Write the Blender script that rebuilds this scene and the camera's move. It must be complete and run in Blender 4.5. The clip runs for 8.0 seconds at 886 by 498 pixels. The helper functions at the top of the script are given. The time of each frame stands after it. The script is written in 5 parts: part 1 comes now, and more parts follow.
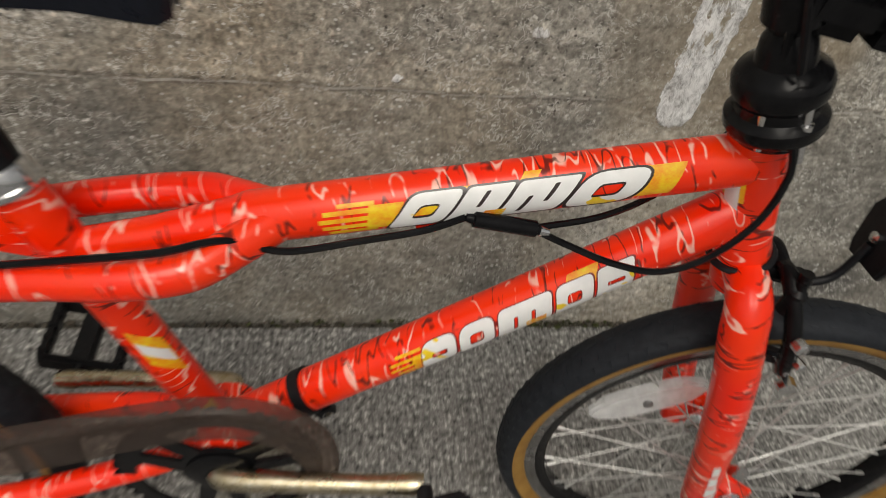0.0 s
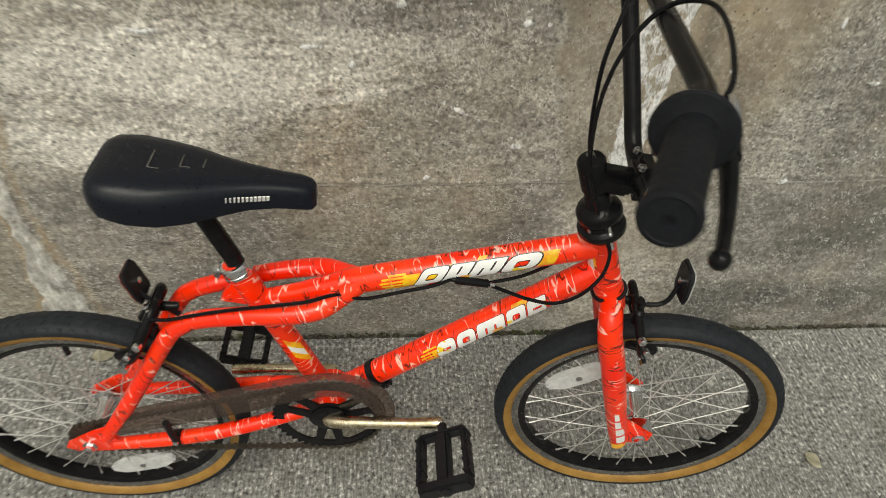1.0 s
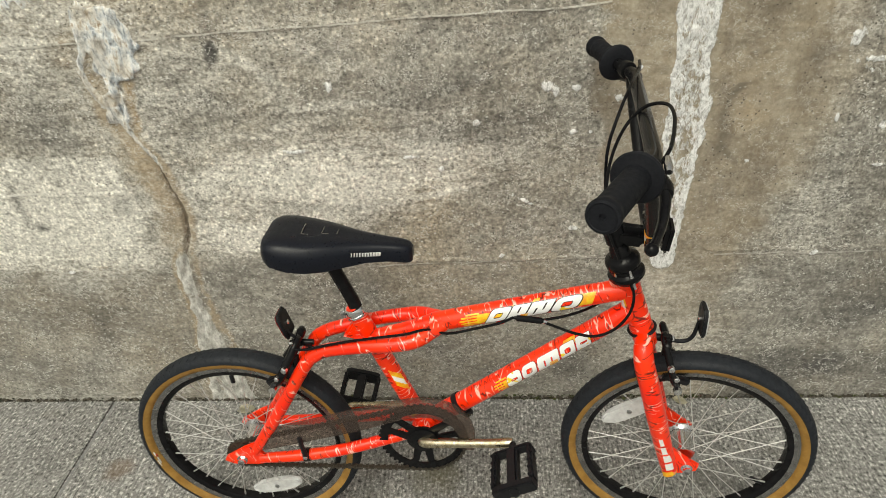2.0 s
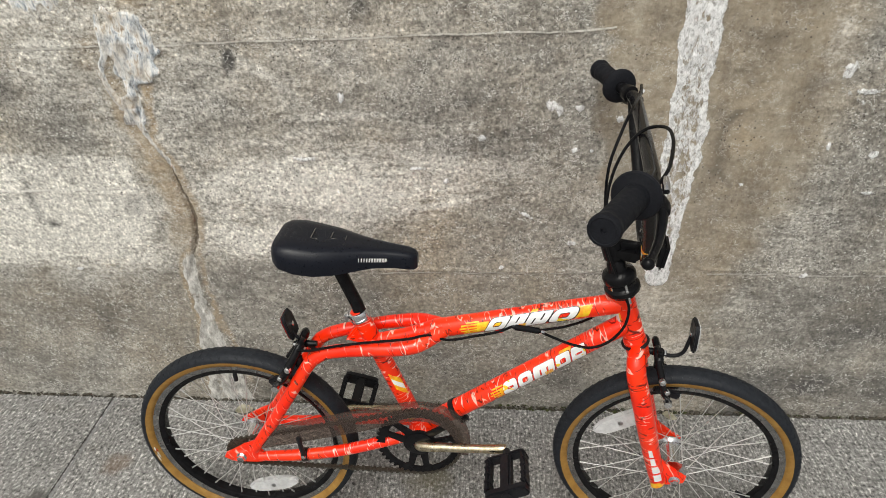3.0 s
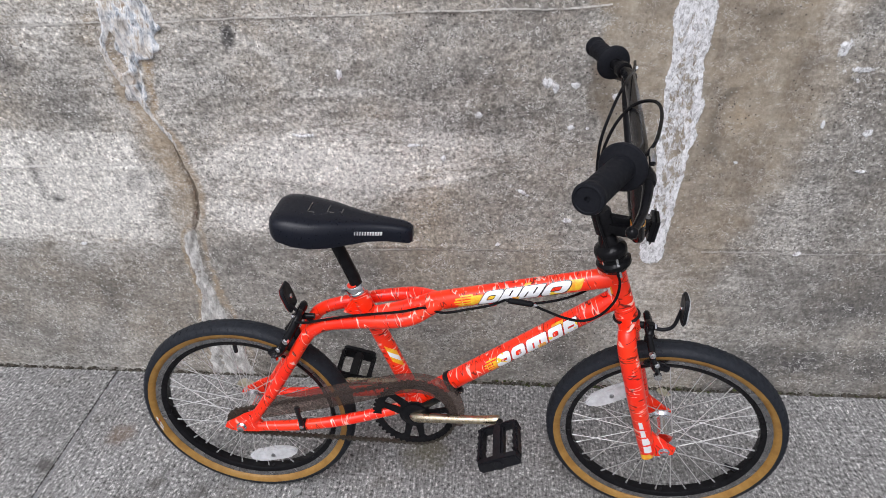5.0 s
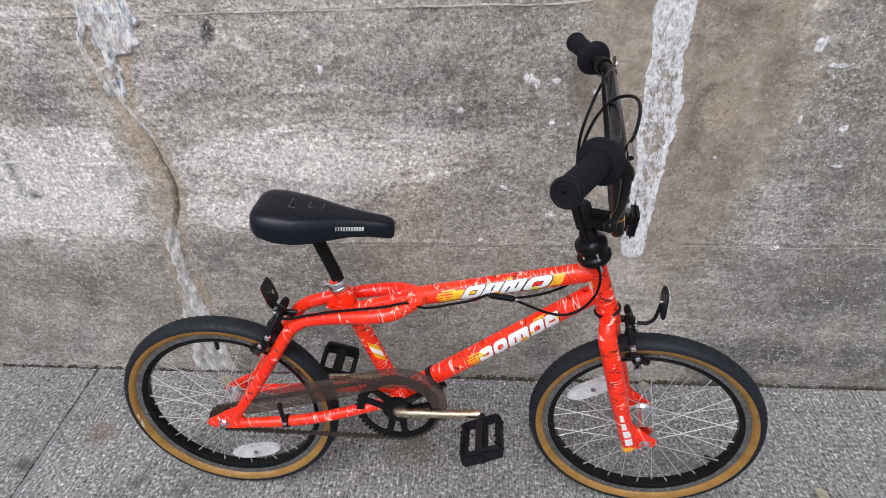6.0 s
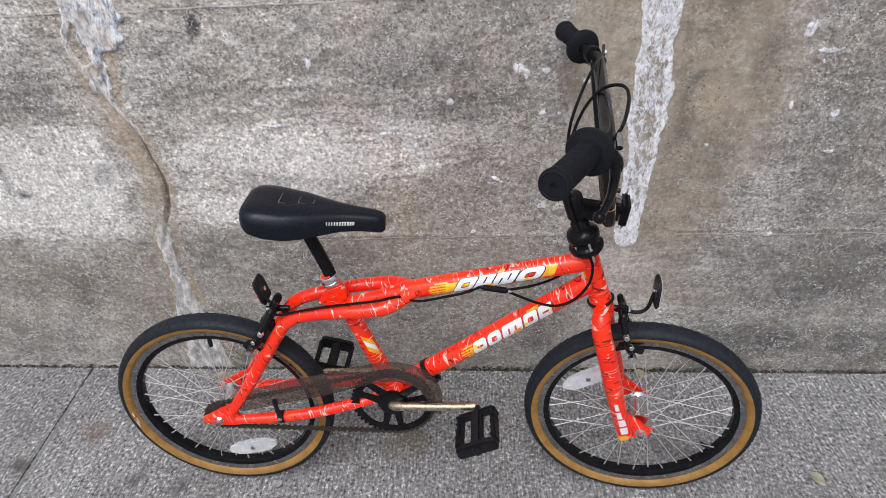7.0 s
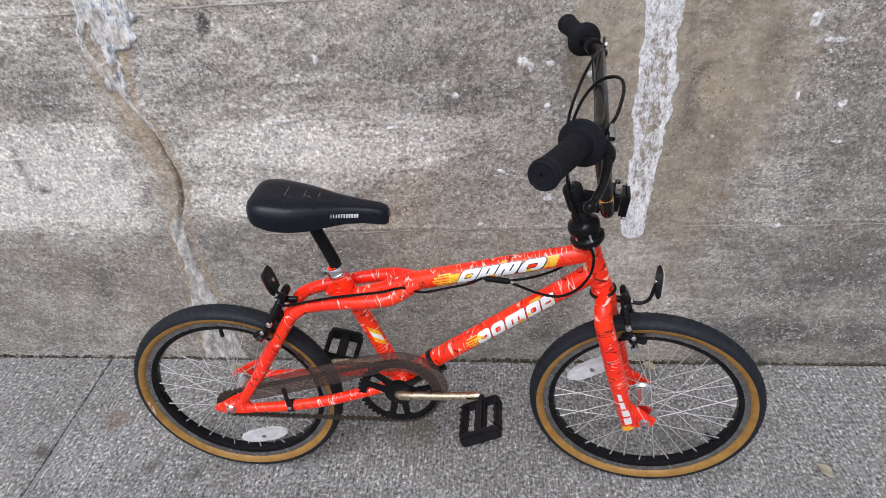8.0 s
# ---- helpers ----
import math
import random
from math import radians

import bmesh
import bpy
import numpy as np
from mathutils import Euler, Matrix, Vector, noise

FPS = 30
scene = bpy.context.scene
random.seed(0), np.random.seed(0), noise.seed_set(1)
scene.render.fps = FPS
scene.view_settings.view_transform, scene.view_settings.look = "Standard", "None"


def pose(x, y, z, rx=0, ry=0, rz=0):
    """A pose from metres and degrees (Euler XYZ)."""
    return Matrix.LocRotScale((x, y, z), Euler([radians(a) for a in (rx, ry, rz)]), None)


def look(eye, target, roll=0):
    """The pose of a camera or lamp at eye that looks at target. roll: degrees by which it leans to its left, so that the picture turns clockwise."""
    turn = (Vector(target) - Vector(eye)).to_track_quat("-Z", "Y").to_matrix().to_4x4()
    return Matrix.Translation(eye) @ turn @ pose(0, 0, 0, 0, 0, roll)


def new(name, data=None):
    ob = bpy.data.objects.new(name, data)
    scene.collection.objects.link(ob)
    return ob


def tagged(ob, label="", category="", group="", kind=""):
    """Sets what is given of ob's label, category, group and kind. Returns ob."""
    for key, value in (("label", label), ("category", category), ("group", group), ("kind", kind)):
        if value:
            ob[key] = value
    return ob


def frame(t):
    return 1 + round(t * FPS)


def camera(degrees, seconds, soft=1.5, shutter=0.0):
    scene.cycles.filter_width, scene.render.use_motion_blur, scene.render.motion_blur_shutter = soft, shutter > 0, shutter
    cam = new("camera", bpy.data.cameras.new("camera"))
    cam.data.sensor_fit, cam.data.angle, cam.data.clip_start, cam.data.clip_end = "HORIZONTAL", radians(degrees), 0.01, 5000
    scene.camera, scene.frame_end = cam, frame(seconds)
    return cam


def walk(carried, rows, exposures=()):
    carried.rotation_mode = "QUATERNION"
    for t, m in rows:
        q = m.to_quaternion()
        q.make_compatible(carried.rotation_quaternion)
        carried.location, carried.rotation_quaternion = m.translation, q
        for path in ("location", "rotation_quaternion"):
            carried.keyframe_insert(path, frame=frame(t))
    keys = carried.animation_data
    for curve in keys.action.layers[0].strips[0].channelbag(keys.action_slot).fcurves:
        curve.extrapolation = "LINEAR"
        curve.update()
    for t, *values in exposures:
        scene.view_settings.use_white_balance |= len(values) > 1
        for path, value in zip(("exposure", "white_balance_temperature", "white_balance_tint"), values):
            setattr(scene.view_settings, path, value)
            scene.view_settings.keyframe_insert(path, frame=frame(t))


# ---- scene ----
cam = camera(68.3, 8.0, soft=0.8, shutter=0.35)
PATH = [
    (0, (0.01, -0.274, 0.901), (0.392, 1.122, -0.479), 11.9),
    (0.1, (-0.004, -0.295, 0.948), (0.358, 1.032, -0.503), 11.9),
    (0.3, (-0.03, -0.352, 1.056), (0.285, 0.89, -0.479), 9.6),
    (0.5, (-0.034, -0.409, 1.136), (0.239, 0.859, -0.386), 6.7),
    (0.8, (-0.014, -0.48, 1.234), (0.25, 0.873, -0.214), 6.4),
    (1, (0.008, -0.573, 1.267), (0.209, 0.865, -0.108), 5.1),
    (1.2, (0.044, -0.669, 1.291), (0.15, 0.835, -0.023), 3.7),
    (1.5, (0.066, -0.786, 1.331), (0.059, 0.797, 0.11), 2.3),
    (1.7, (0.077, -0.832, 1.355), (-0.007, 0.785, 0.181), -0.1),
    (2, (0.051, -0.893, 1.373), (-0.06, 0.784, 0.289), -3.1),
    (2.2, (0.041, -0.911, 1.379), (-0.042, 0.766, 0.293), -1.0),
    (3.5, (0.036, -0.939, 1.392), (-0.063, 0.771, 0.359), -0.6),
    (4, (0.04, -0.946, 1.391), (-0.071, 0.759, 0.351), -0.7),
    (4.5, (0.049, -0.958, 1.386), (-0.071, 0.727, 0.315), -0.7),
    (6, (0.065, -0.966, 1.384), (0.0, 0.703, 0.285), 0.0),
    (6.5, (0.066, -0.962, 1.382), (0.012, 0.702, 0.274), -0.1),
    (7, (0.074, -0.959, 1.385), (0.02, 0.695, 0.261), -0.9),
    (7.5, (0.091, -0.972, 1.386), (0.017, 0.681, 0.264), -1.2),
    (8, (0.109, -0.979, 1.39), (-0.008, 0.664, 0.256), -2.3),
]
EXPOSURES = [(0.0, -0.48, 7150, 8), (0.5, -0.61, 7150, 8), (1.0, -0.15, 7250, 2), (1.5, 0.02, 7350, 1), (2.2, 0.05, 7250, 2), (3.3, 0.06, 6600, 9), (4.2, 0.06, 6250, 13), (6.0, 0.05, 6100, 15), (8.0, 0.05, 6100, 15)]
walk(cam, [(t, look(eye, target, roll)) for t, eye, target, roll in PATH], EXPOSURES)

# ---- light: a bright overcast sky, wide soft sun ----
world = bpy.data.worlds.new("sky")
scene.world = world
world.use_nodes = True
wn = world.node_tree
wn.nodes.clear()
sky = wn.nodes.new("ShaderNodeTexSky")
sky.sky_type = "NISHITA"
sky.sun_disc = False
sky.sun_elevation, sky.sun_rotation = radians(55), radians(200)
sky.air_density, sky.dust_density, sky.ozone_density = 1.0, 5.0, 1.0
soft_sky = wn.nodes.new("ShaderNodeHueSaturation")
soft_sky.inputs["Saturation"].default_value = 0.15
bg = wn.nodes.new("ShaderNodeBackground")
bg.inputs["Strength"].default_value = 0.13
wout = wn.nodes.new("ShaderNodeOutputWorld")
wn.links.new(sky.outputs[0], soft_sky.inputs["Color"])
wn.links.new(soft_sky.outputs[0], bg.inputs["Color"])
wn.links.new(bg.outputs[0], wout.inputs[0])
sun_data = bpy.data.lights.new("sun", "SUN")
sun_data.energy, sun_data.angle, sun_data.color = 1.2, radians(35), (1.0, 0.985, 0.96)
sun = new("sun", sun_data)
sun.matrix_world = look((-0.8, -2.2, 4.2), (0, 0, 0))


# ---- materials ----
class Mat:
    """A small builder of node materials."""

    def __init__(self, name, color=(0.5, 0.5, 0.5), rough=0.5, metal=0.0, coat=0.0):
        self.m = bpy.data.materials.new(name)
        self.m.use_nodes = True
        self.t = self.m.node_tree
        self.b = self.t.nodes["Principled BSDF"]
        self.b.inputs["Base Color"].default_value = (*color, 1)
        self.b.inputs["Roughness"].default_value = rough
        self.b.inputs["Metallic"].default_value = metal
        self.b.inputs["Coat Weight"].default_value = coat
        self.b.inputs["Coat Roughness"].default_value = 0.08

    def node(self, kind, **values):
        n = self.t.nodes.new(kind)
        for k, v in values.items():
            n.inputs[k.replace("_", " ")].default_value = v
        return n

    def link(self, a, b):
        self.t.links.new(a, b)

    def coords(self, scale=(1, 1, 1)):
        c = self.node("ShaderNodeTexCoord")
        mp = self.node("ShaderNodeMapping")
        mp.inputs["Scale"].default_value = scale
        self.link(c.outputs["Object"], mp.inputs["Vector"])
        return mp.outputs[0]

    def noise(self, vec, scale, detail=4.0, rough=0.6, distort=0.0):
        n = self.node("ShaderNodeTexNoise", Scale=scale, Detail=detail, Roughness=rough, Distortion=distort)
        self.link(vec, n.inputs["Vector"])
        return n.outputs["Fac"]

    def voronoi(self, vec, scale, feature="F1", out="Distance"):
        n = self.node("ShaderNodeTexVoronoi", Scale=scale)
        n.feature = feature
        self.link(vec, n.inputs["Vector"])
        return n.outputs[out]

    def ramp(self, fac, *stops):
        n = self.node("ShaderNodeValToRGB")
        e = n.color_ramp.elements
        while len(e) < len(stops):
            e.new(0.5)
        for el, (p, c) in zip(e, stops):
            el.position = p
            el.color = (*c, 1) if isinstance(c, tuple) else (c, c, c, 1)
        self.link(fac, n.inputs[0])
        return n.outputs[0]

    def math(self, op, a, b=0.0, clamp=False):
        n = self.node("ShaderNodeMath")
        n.operation, n.use_clamp = op, clamp
        for i, v in enumerate((a, b)):
            if isinstance(v, (int, float)):
                n.inputs[i].default_value = v
            else:
                self.link(v, n.inputs[i])
        return n.outputs[0]

    def mix(self, fac, a, b, kind="MIX"):
        n = self.node("ShaderNodeMix")
        n.data_type, n.blend_type = "RGBA", kind
        for sock, v in ((n.inputs[0], fac), (n.inputs[6], a), (n.inputs[7], b)):
            if isinstance(v, tuple):
                sock.default_value = (*v, 1)
            elif isinstance(v, (int, float)):
                sock.default_value = v
            else:
                self.link(v, sock)
        return n.outputs[2]

    def attr(self, name):
        n = self.node("ShaderNodeAttribute")
        n.attribute_name = name
        return n.outputs["Fac"]

    def bump(self, height, strength=0.3, distance=0.001):
        n = self.node("ShaderNodeBump", Strength=strength, Distance=distance)
        self.link(height, n.inputs["Height"])
        self.link(n.outputs[0], self.b.inputs["Normal"])

    def color(self, c):
        self.link(c, self.b.inputs["Base Color"])
        return self

    def roughness(self, c):
        self.link(c, self.b.inputs["Roughness"])
        return self


def concrete_wall():
    k = Mat("weathered_concrete_wall", rough=0.92)
    v = k.coords()
    big = k.noise(v, 2.0, 5, 0.6)
    mid = k.noise(k.coords((0.8, 1, 1.9)), 11, 6, 0.68)
    streaky = k.noise(k.coords((0.45, 1, 2.4)), 24, 5, 0.7, 0.5)
    fine = k.noise(v, 95, 2, 0.6)
    crumb = k.noise(k.coords((0.8, 1, 1.15)), 105, 3, 0.7)
    grain = k.noise(k.coords((1, 1, 0.85)), 165, 1.5, 0.55)
    cells = k.voronoi(k.coords((1, 1, 1.25)), 185, out="Color")
    base = k.ramp(big, (0.3, (0.277, 0.260, 0.228)), (0.5, (0.363, 0.342, 0.302)), (0.7, (0.463, 0.44, 0.395)))
    c = k.mix(1.0, base, k.ramp(mid, (0.28, 0.72), (0.5, 1.0), (0.72, 1.22)), "MULTIPLY")
    c = k.mix(1.0, c, k.ramp(streaky, (0.3, 0.8), (0.7, 1.18)), "MULTIPLY")
    tan = k.ramp(k.noise(k.coords((1, 1, 0.7)), 3.4, 5, 0.6), (0.45, 0.0), (0.68, 0.55))
    c = k.mix(tan, c, (0.375, 0.305, 0.215))
    # scoured pale areas, rough with the sand showing
    pale = k.math("MULTIPLY", k.math("SUBTRACT", k.math("ADD", k.math("ADD", k.math("MULTIPLY", crumb, 0.85), k.math("MULTIPLY", streaky, 0.85)), k.math("ADD", k.math("MULTIPLY", mid, 0.5), k.math("MULTIPLY", k.attr("light"), 0.5))), 1.12), 2.6, True)
    pale = k.math("MULTIPLY", pale, k.ramp(k.attr("light"), (0.04, 0.0), (0.45, 1.0)))
    c = k.mix(k.math("MULTIPLY", pale, 0.92), c, (0.71, 0.685, 0.63))
    dark = k.math("MULTIPLY", k.attr("dark"), k.ramp(mid, (0.25, 1.15), (0.8, 0.7)))
    c = k.mix(k.math("MULTIPLY", dark, 1.0, True), c, (0.085, 0.082, 0.078))
    # sand grain, weaker where the wall is stained smooth
    level = k.node("ShaderNodeSeparateXYZ")
    k.link(v, level.inputs[0])
    low = k.ramp(k.math("ADD", level.outputs["Z"], k.math("MULTIPLY", k.math("SUBTRACT", mid, 0.5), 0.12)), (0.44, 0.34), (0.52, 0.0))
    smoothness = k.math("MAXIMUM", k.math("MULTIPLY", k.attr("brown"), 0.4), low)
    rough_amt = k.math("SUBTRACT", 1.0, smoothness)
    c = k.mix(rough_amt, c, k.mix(1.0, c, k.ramp(cells, (0.04, 0.82), (0.3, 0.97), (0.7, 1.03), (0.96, 1.18)), "MULTIPLY"))
    c = k.mix(rough_amt, c, k.mix(1.0, c, k.ramp(grain, (0.30, 0.56), (0.42, 0.90), (0.58, 1.02), (0.70, 1.42)), "MULTIPLY"))
    c = k.mix(1.0, c, k.ramp(fine, (0.36, 0.76), (0.64, 1.22)), "MULTIPLY")
    c = k.mix(rough_amt, c, k.mix(1.0, c, k.ramp(crumb, (0.33, 0.76), (0.5, 1.0), (0.67, 1.24)), "MULTIPLY"))
    brown = k.math("MULTIPLY", k.attr("brown"), k.ramp(mid, (0.25, 0.55), (0.6, 1.0)))
    c = k.mix(k.math("MULTIPLY", brown, 0.66), c, k.ramp(k.noise(k.coords((1.4, 1, 0.6)), 9, 6, 0.7), (0.34, (0.185, 0.135, 0.082)), (0.5, (0.325, 0.255, 0.165)), (0.66, (0.47, 0.40, 0.295))))
    rust = k.math("MULTIPLY", k.attr("rust"), k.ramp(k.noise(v, 26, 5, 0.7), (0.36, 0.4), (0.58, 1.0)))
    c = k.mix(k.math("MULTIPLY", rust, 0.9, True), c, k.ramp(crumb, (0.38, (0.285, 0.20, 0.115)), (0.6, (0.43, 0.32, 0.19))))
    c = k.mix(k.math("MULTIPLY", k.math("MULTIPLY", dark, k.attr("brown")), 0.75, True), c, (0.13, 0.12, 0.105))
    fleck = k.math("LESS_THAN", k.voronoi(k.coords((0.9, 1, 1.3)), 70), 0.17)
    fleck = k.math("MULTIPLY", fleck, k.ramp(k.noise(v, 13, 2), (0.40, 0.0), (0.53, 0.85)))
    c = k.mix(k.math("MULTIPLY", fleck, k.math("SUBTRACT", 1.0, k.math("MULTIPLY", k.attr("brown"), 0.6))), c, (0.66, 0.65, 0.62))
    # thin curled scratches and flakes of old lime
    curl = k.math("ABSOLUTE", k.math("SUBTRACT", k.noise(k.coords((1, 1, 1.2)), 62, 3, 0.6, 0.8), 0.5))
    curl = k.math("MULTIPLY", k.ramp(curl, (0.008, 1.0), (0.022, 0.0)), k.ramp(k.noise(k.coords((1, 1, 1.4)), 23, 3, 0.6), (0.47, 0.0), (0.57, 0.8)))
    c = k.mix(k.math("MULTIPLY", curl, k.math("SUBTRACT", 1.0, k.math("MULTIPLY", k.attr("brown"), 0.45))), c, (0.68, 0.66, 0.62))
    pit = k.math("LESS_THAN", k.voronoi(v, 80), 0.15)
    c = k.mix(k.math("MULTIPLY", pit, k.ramp(k.noise(v, 8, 2), (0.46, 0.0), (0.56, 0.85))), c, (0.06, 0.052, 0.045))
    # form joints
    xyz = k.node("ShaderNodeSeparateXYZ")
    k.link(v, xyz.inputs[0])
    x, z = xyz.outputs["X"], xyz.outputs["Z"]
    wander = k.math("MULTIPLY", k.math("SUBTRACT", k.noise(k.coords((1, 1, 0)), 7, 4), 0.5), 0.016)
    broken = k.ramp(k.noise(k.coords((1, 1, 0.3)), 30, 5, 0.8), (0.40, 0.1), (0.56, 1.0))
    for z0, x0, slope, xa, xb, tone in ((1.027, -0.807, 0.038, -9.0, 0.32, (0.66, 0.64, 0.59)), (0.686, -0.808, 0.038, -9.0, -0.79, (0.60, 0.58, 0.54)), (0.455, -0.167, 0.019, -0.5, 0.43, (0.52, 0.50, 0.46)), (0.470, 0.60, 0.012, 0.62, 9.0, (0.45, 0.43, 0.40))):
        at = k.math("SUBTRACT", z, k.math("ADD", k.math("MULTIPLY", k.math("SUBTRACT", x, x0), slope), z0))
        at = k.math("ADD", at, wander)
        span = k.math("MULTIPLY", k.math("GREATER_THAN", x, xa), k.math("LESS_THAN", x, xb))
        ridge = k.math("MULTIPLY", k.math("LESS_THAN", k.math("ABSOLUTE", at), 0.0019), k.math("MULTIPLY", span, broken))
        under = k.math("MULTIPLY", k.math("LESS_THAN", k.math("ABSOLUTE", k.math("ADD", at, 0.0036)), 0.0018), k.math("MULTIPLY", span, broken))
        c = k.mix(k.math("MULTIPLY", ridge, 0.8), c, tone)
        c = k.mix(k.math("MULTIPLY", under, 0.35), c, (0.10, 0.09, 0.075))
    # lime: crusted, flaking
    flow = k.noise(k.coords((1.3, 1, 0.8)), 75, 6, 0.8, 0.6)
    flake = k.voronoi(k.coords((1.4, 1, 0.8)), 85, out="Color")
    edge = k.math("ADD", k.attr("white"), k.math("MULTIPLY", k.math("SUBTRACT", k.noise(k.coords((1.2, 1, 0.55)), 70, 5, 0.78), 0.5), 1.6))
    edge = k.math("ADD", edge, k.math("MULTIPLY", k.math("SUBTRACT", flake, 0.5), 0.35))
    white = k.ramp(edge, (0.46, 0.0), (0.64, 1.0))
    c = k.mix(white, c, k.ramp(flow, (0.38, (0.36, 0.35, 0.34)), (0.47, (0.70, 0.70, 0.70)), (0.58, (0.96, 0.96, 0.96))))
    crack = k.ramp(k.math("ADD", k.attr("crack"), k.math("MULTIPLY", k.math("SUBTRACT", k.noise(v, 60, 5, 0.75), 0.5), 1.5)), (0.66, 0.0), (0.84, 1.0))
    calc = k.ramp(k.math("ADD", k.attr("calcite"), k.math("MULTIPLY", k.math("SUBTRACT", k.noise(v, 55, 4, 0.7), 0.5), 0.7)), (0.44, 0.0), (0.56, 0.95))
    crust = k.ramp(k.noise(k.coords((1.6, 1, 0.7)), 42, 5, 0.72, 0.5), (0.34, (0.17, 0.17, 0.17)), (0.41, (0.40, 0.45, 0.50)), (0.48, (0.70, 0.72, 0.74)), (0.55, (0.90, 0.90, 0.88)), (0.61, (0.56, 0.50, 0.43)), (0.68, (0.34, 0.25, 0.17)))
    crust = k.mix(k.math("MULTIPLY", k.attr("rust"), 0.75, True), crust, k.ramp(k.noise(k.coords((1.2, 1, 0.5)), 60, 5, 0.75), (0.36, (0.27, 0.205, 0.145)), (0.52, (0.46, 0.40, 0.32)), (0.66, (0.66, 0.62, 0.55))))
    foot = k.ramp(level.outputs["Z"], (0.50, 1.0), (0.60, 0.0))
    crust = k.mix(foot, crust, k.ramp(k.noise(k.coords((1.2, 1, 0.5)), 44, 5, 0.7), (0.36, (0.30, 0.29, 0.27)), (0.5, (0.50, 0.49, 0.46)), (0.64, (0.72, 0.71, 0.68))))
    crust = k.mix(1.0, crust, k.ramp(flow, (0.34, 0.5), (0.5, 1.0), (0.66, 1.2)), "MULTIPLY")
    c = k.mix(calc, c, crust)
    c = k.mix(k.math("MULTIPLY", crack, 0.75), c, (0.10, 0.076, 0.054))
    k.color(c)
    h = k.math("ADD", k.math("MULTIPLY", fine, 0.8), k.math("MULTIPLY", grain, 0.7))
    h = k.math("ADD", h, k.math("MULTIPLY", k.math("MULTIPLY", white, flow), 1.2))
    h = k.math("SUBTRACT", h, k.math("MULTIPLY", pit, 0.6))
    k.bump(h, 0.6, 0.004)
    return k.m


def concrete_ground():
    k = Mat("broomed_concrete_slab", rough=0.92)
    v = k.coords()
    big = k.noise(v, 2.6, 5, 0.6)
    mid = k.noise(v, 16, 5, 0.65)
    broom = k.noise(k.coords((1, 0.08, 1)), 210, 3, 0.7)
    grain = k.noise(v, 290, 3, 0.8)
    cells = k.noise(k.coords((1, 0.8, 1)), 128, 2, 0.6)
    c = k.ramp(big, (0.3, (0.225, 0.22, 0.21)), (0.55, (0.275, 0.27, 0.26)), (0.75, (0.325, 0.32, 0.31)))
    c = k.mix(1.0, c, k.ramp(mid, (0.3, 0.8), (0.7, 1.18)), "MULTIPLY")
    c = k.mix(1.0, c, k.ramp(cells, (0.30, 0.18), (0.42, 0.72), (0.57, 1.1), (0.69, 2.35)), "MULTIPLY")
    c = k.mix(1.0, c, k.ramp(broom, (0.34, 0.62), (0.66, 1.38)), "MULTIPLY")
    c = k.mix(1.0, c, k.ramp(grain, (0.36, 0.8), (0.5, 1.0), (0.64, 1.2)), "MULTIPLY")
    stain = k.ramp(k.noise(v, 4.5, 4, 0.6), (0.58, 0.0), (0.74, 0.6))
    c = k.mix(stain, c, (0.115, 0.10, 0.075))
    for x, y, r, amount, tone in ((-1.055, 0.09, 0.030, 0.75, (0.06, 0.055, 0.05)), (-0.067, 0.184, 0.075, 0.55, (0.13, 0.115, 0.06)), (-0.90, 0.20, 0.05, 0.5, (0.17, 0.11, 0.07)), (-0.62, 0.03, 0.03, 0.5, (0.07, 0.062, 0.055)), (0.62, 0.18, 0.09, 0.35, (0.10, 0.095, 0.085)), (-0.74, 0.05, 0.025, 0.5, (0.08, 0.07, 0.06))):
        far = k.node("ShaderNodeVectorMath")
        far.operation = "DISTANCE"
        far.inputs[1].default_value = (x, y, 0)
        k.link(v, far.inputs[0])
        d = k.math("ADD", k.math("DIVIDE", far.outputs["Value"], r), k.math("MULTIPLY", k.math("SUBTRACT", mid, 0.5), 1.8))
        c = k.mix(k.ramp(d, (0.3, amount), (1.0, 0.0)), c, tone)
    spot = k.math("LESS_THAN", k.voronoi(v, 26), 0.13)
    c = k.mix(k.math("MULTIPLY", spot, k.ramp(k.noise(v, 7, 2), (0.5, 0.0), (0.6, 0.75))), c, (0.62, 0.61, 0.58))
    k.color(c)
    k.bump(k.math("ADD", k.math("MULTIPLY", broom, 1.0), k.math("ADD", grain, k.math("MULTIPLY", cells, 0.5))), 0.7, 0.004)
    return k.m


def plain_ground():
    k = Mat("far_concrete", rough=0.95)
    v = k.coords()
    k.color(k.ramp(k.noise(v, 3, 6, 0.7), (0.3, 0.17), (0.7, 0.28)))
    k.bump(k.noise(v, 90, 4), 0.4, 0.003)
    return k.m


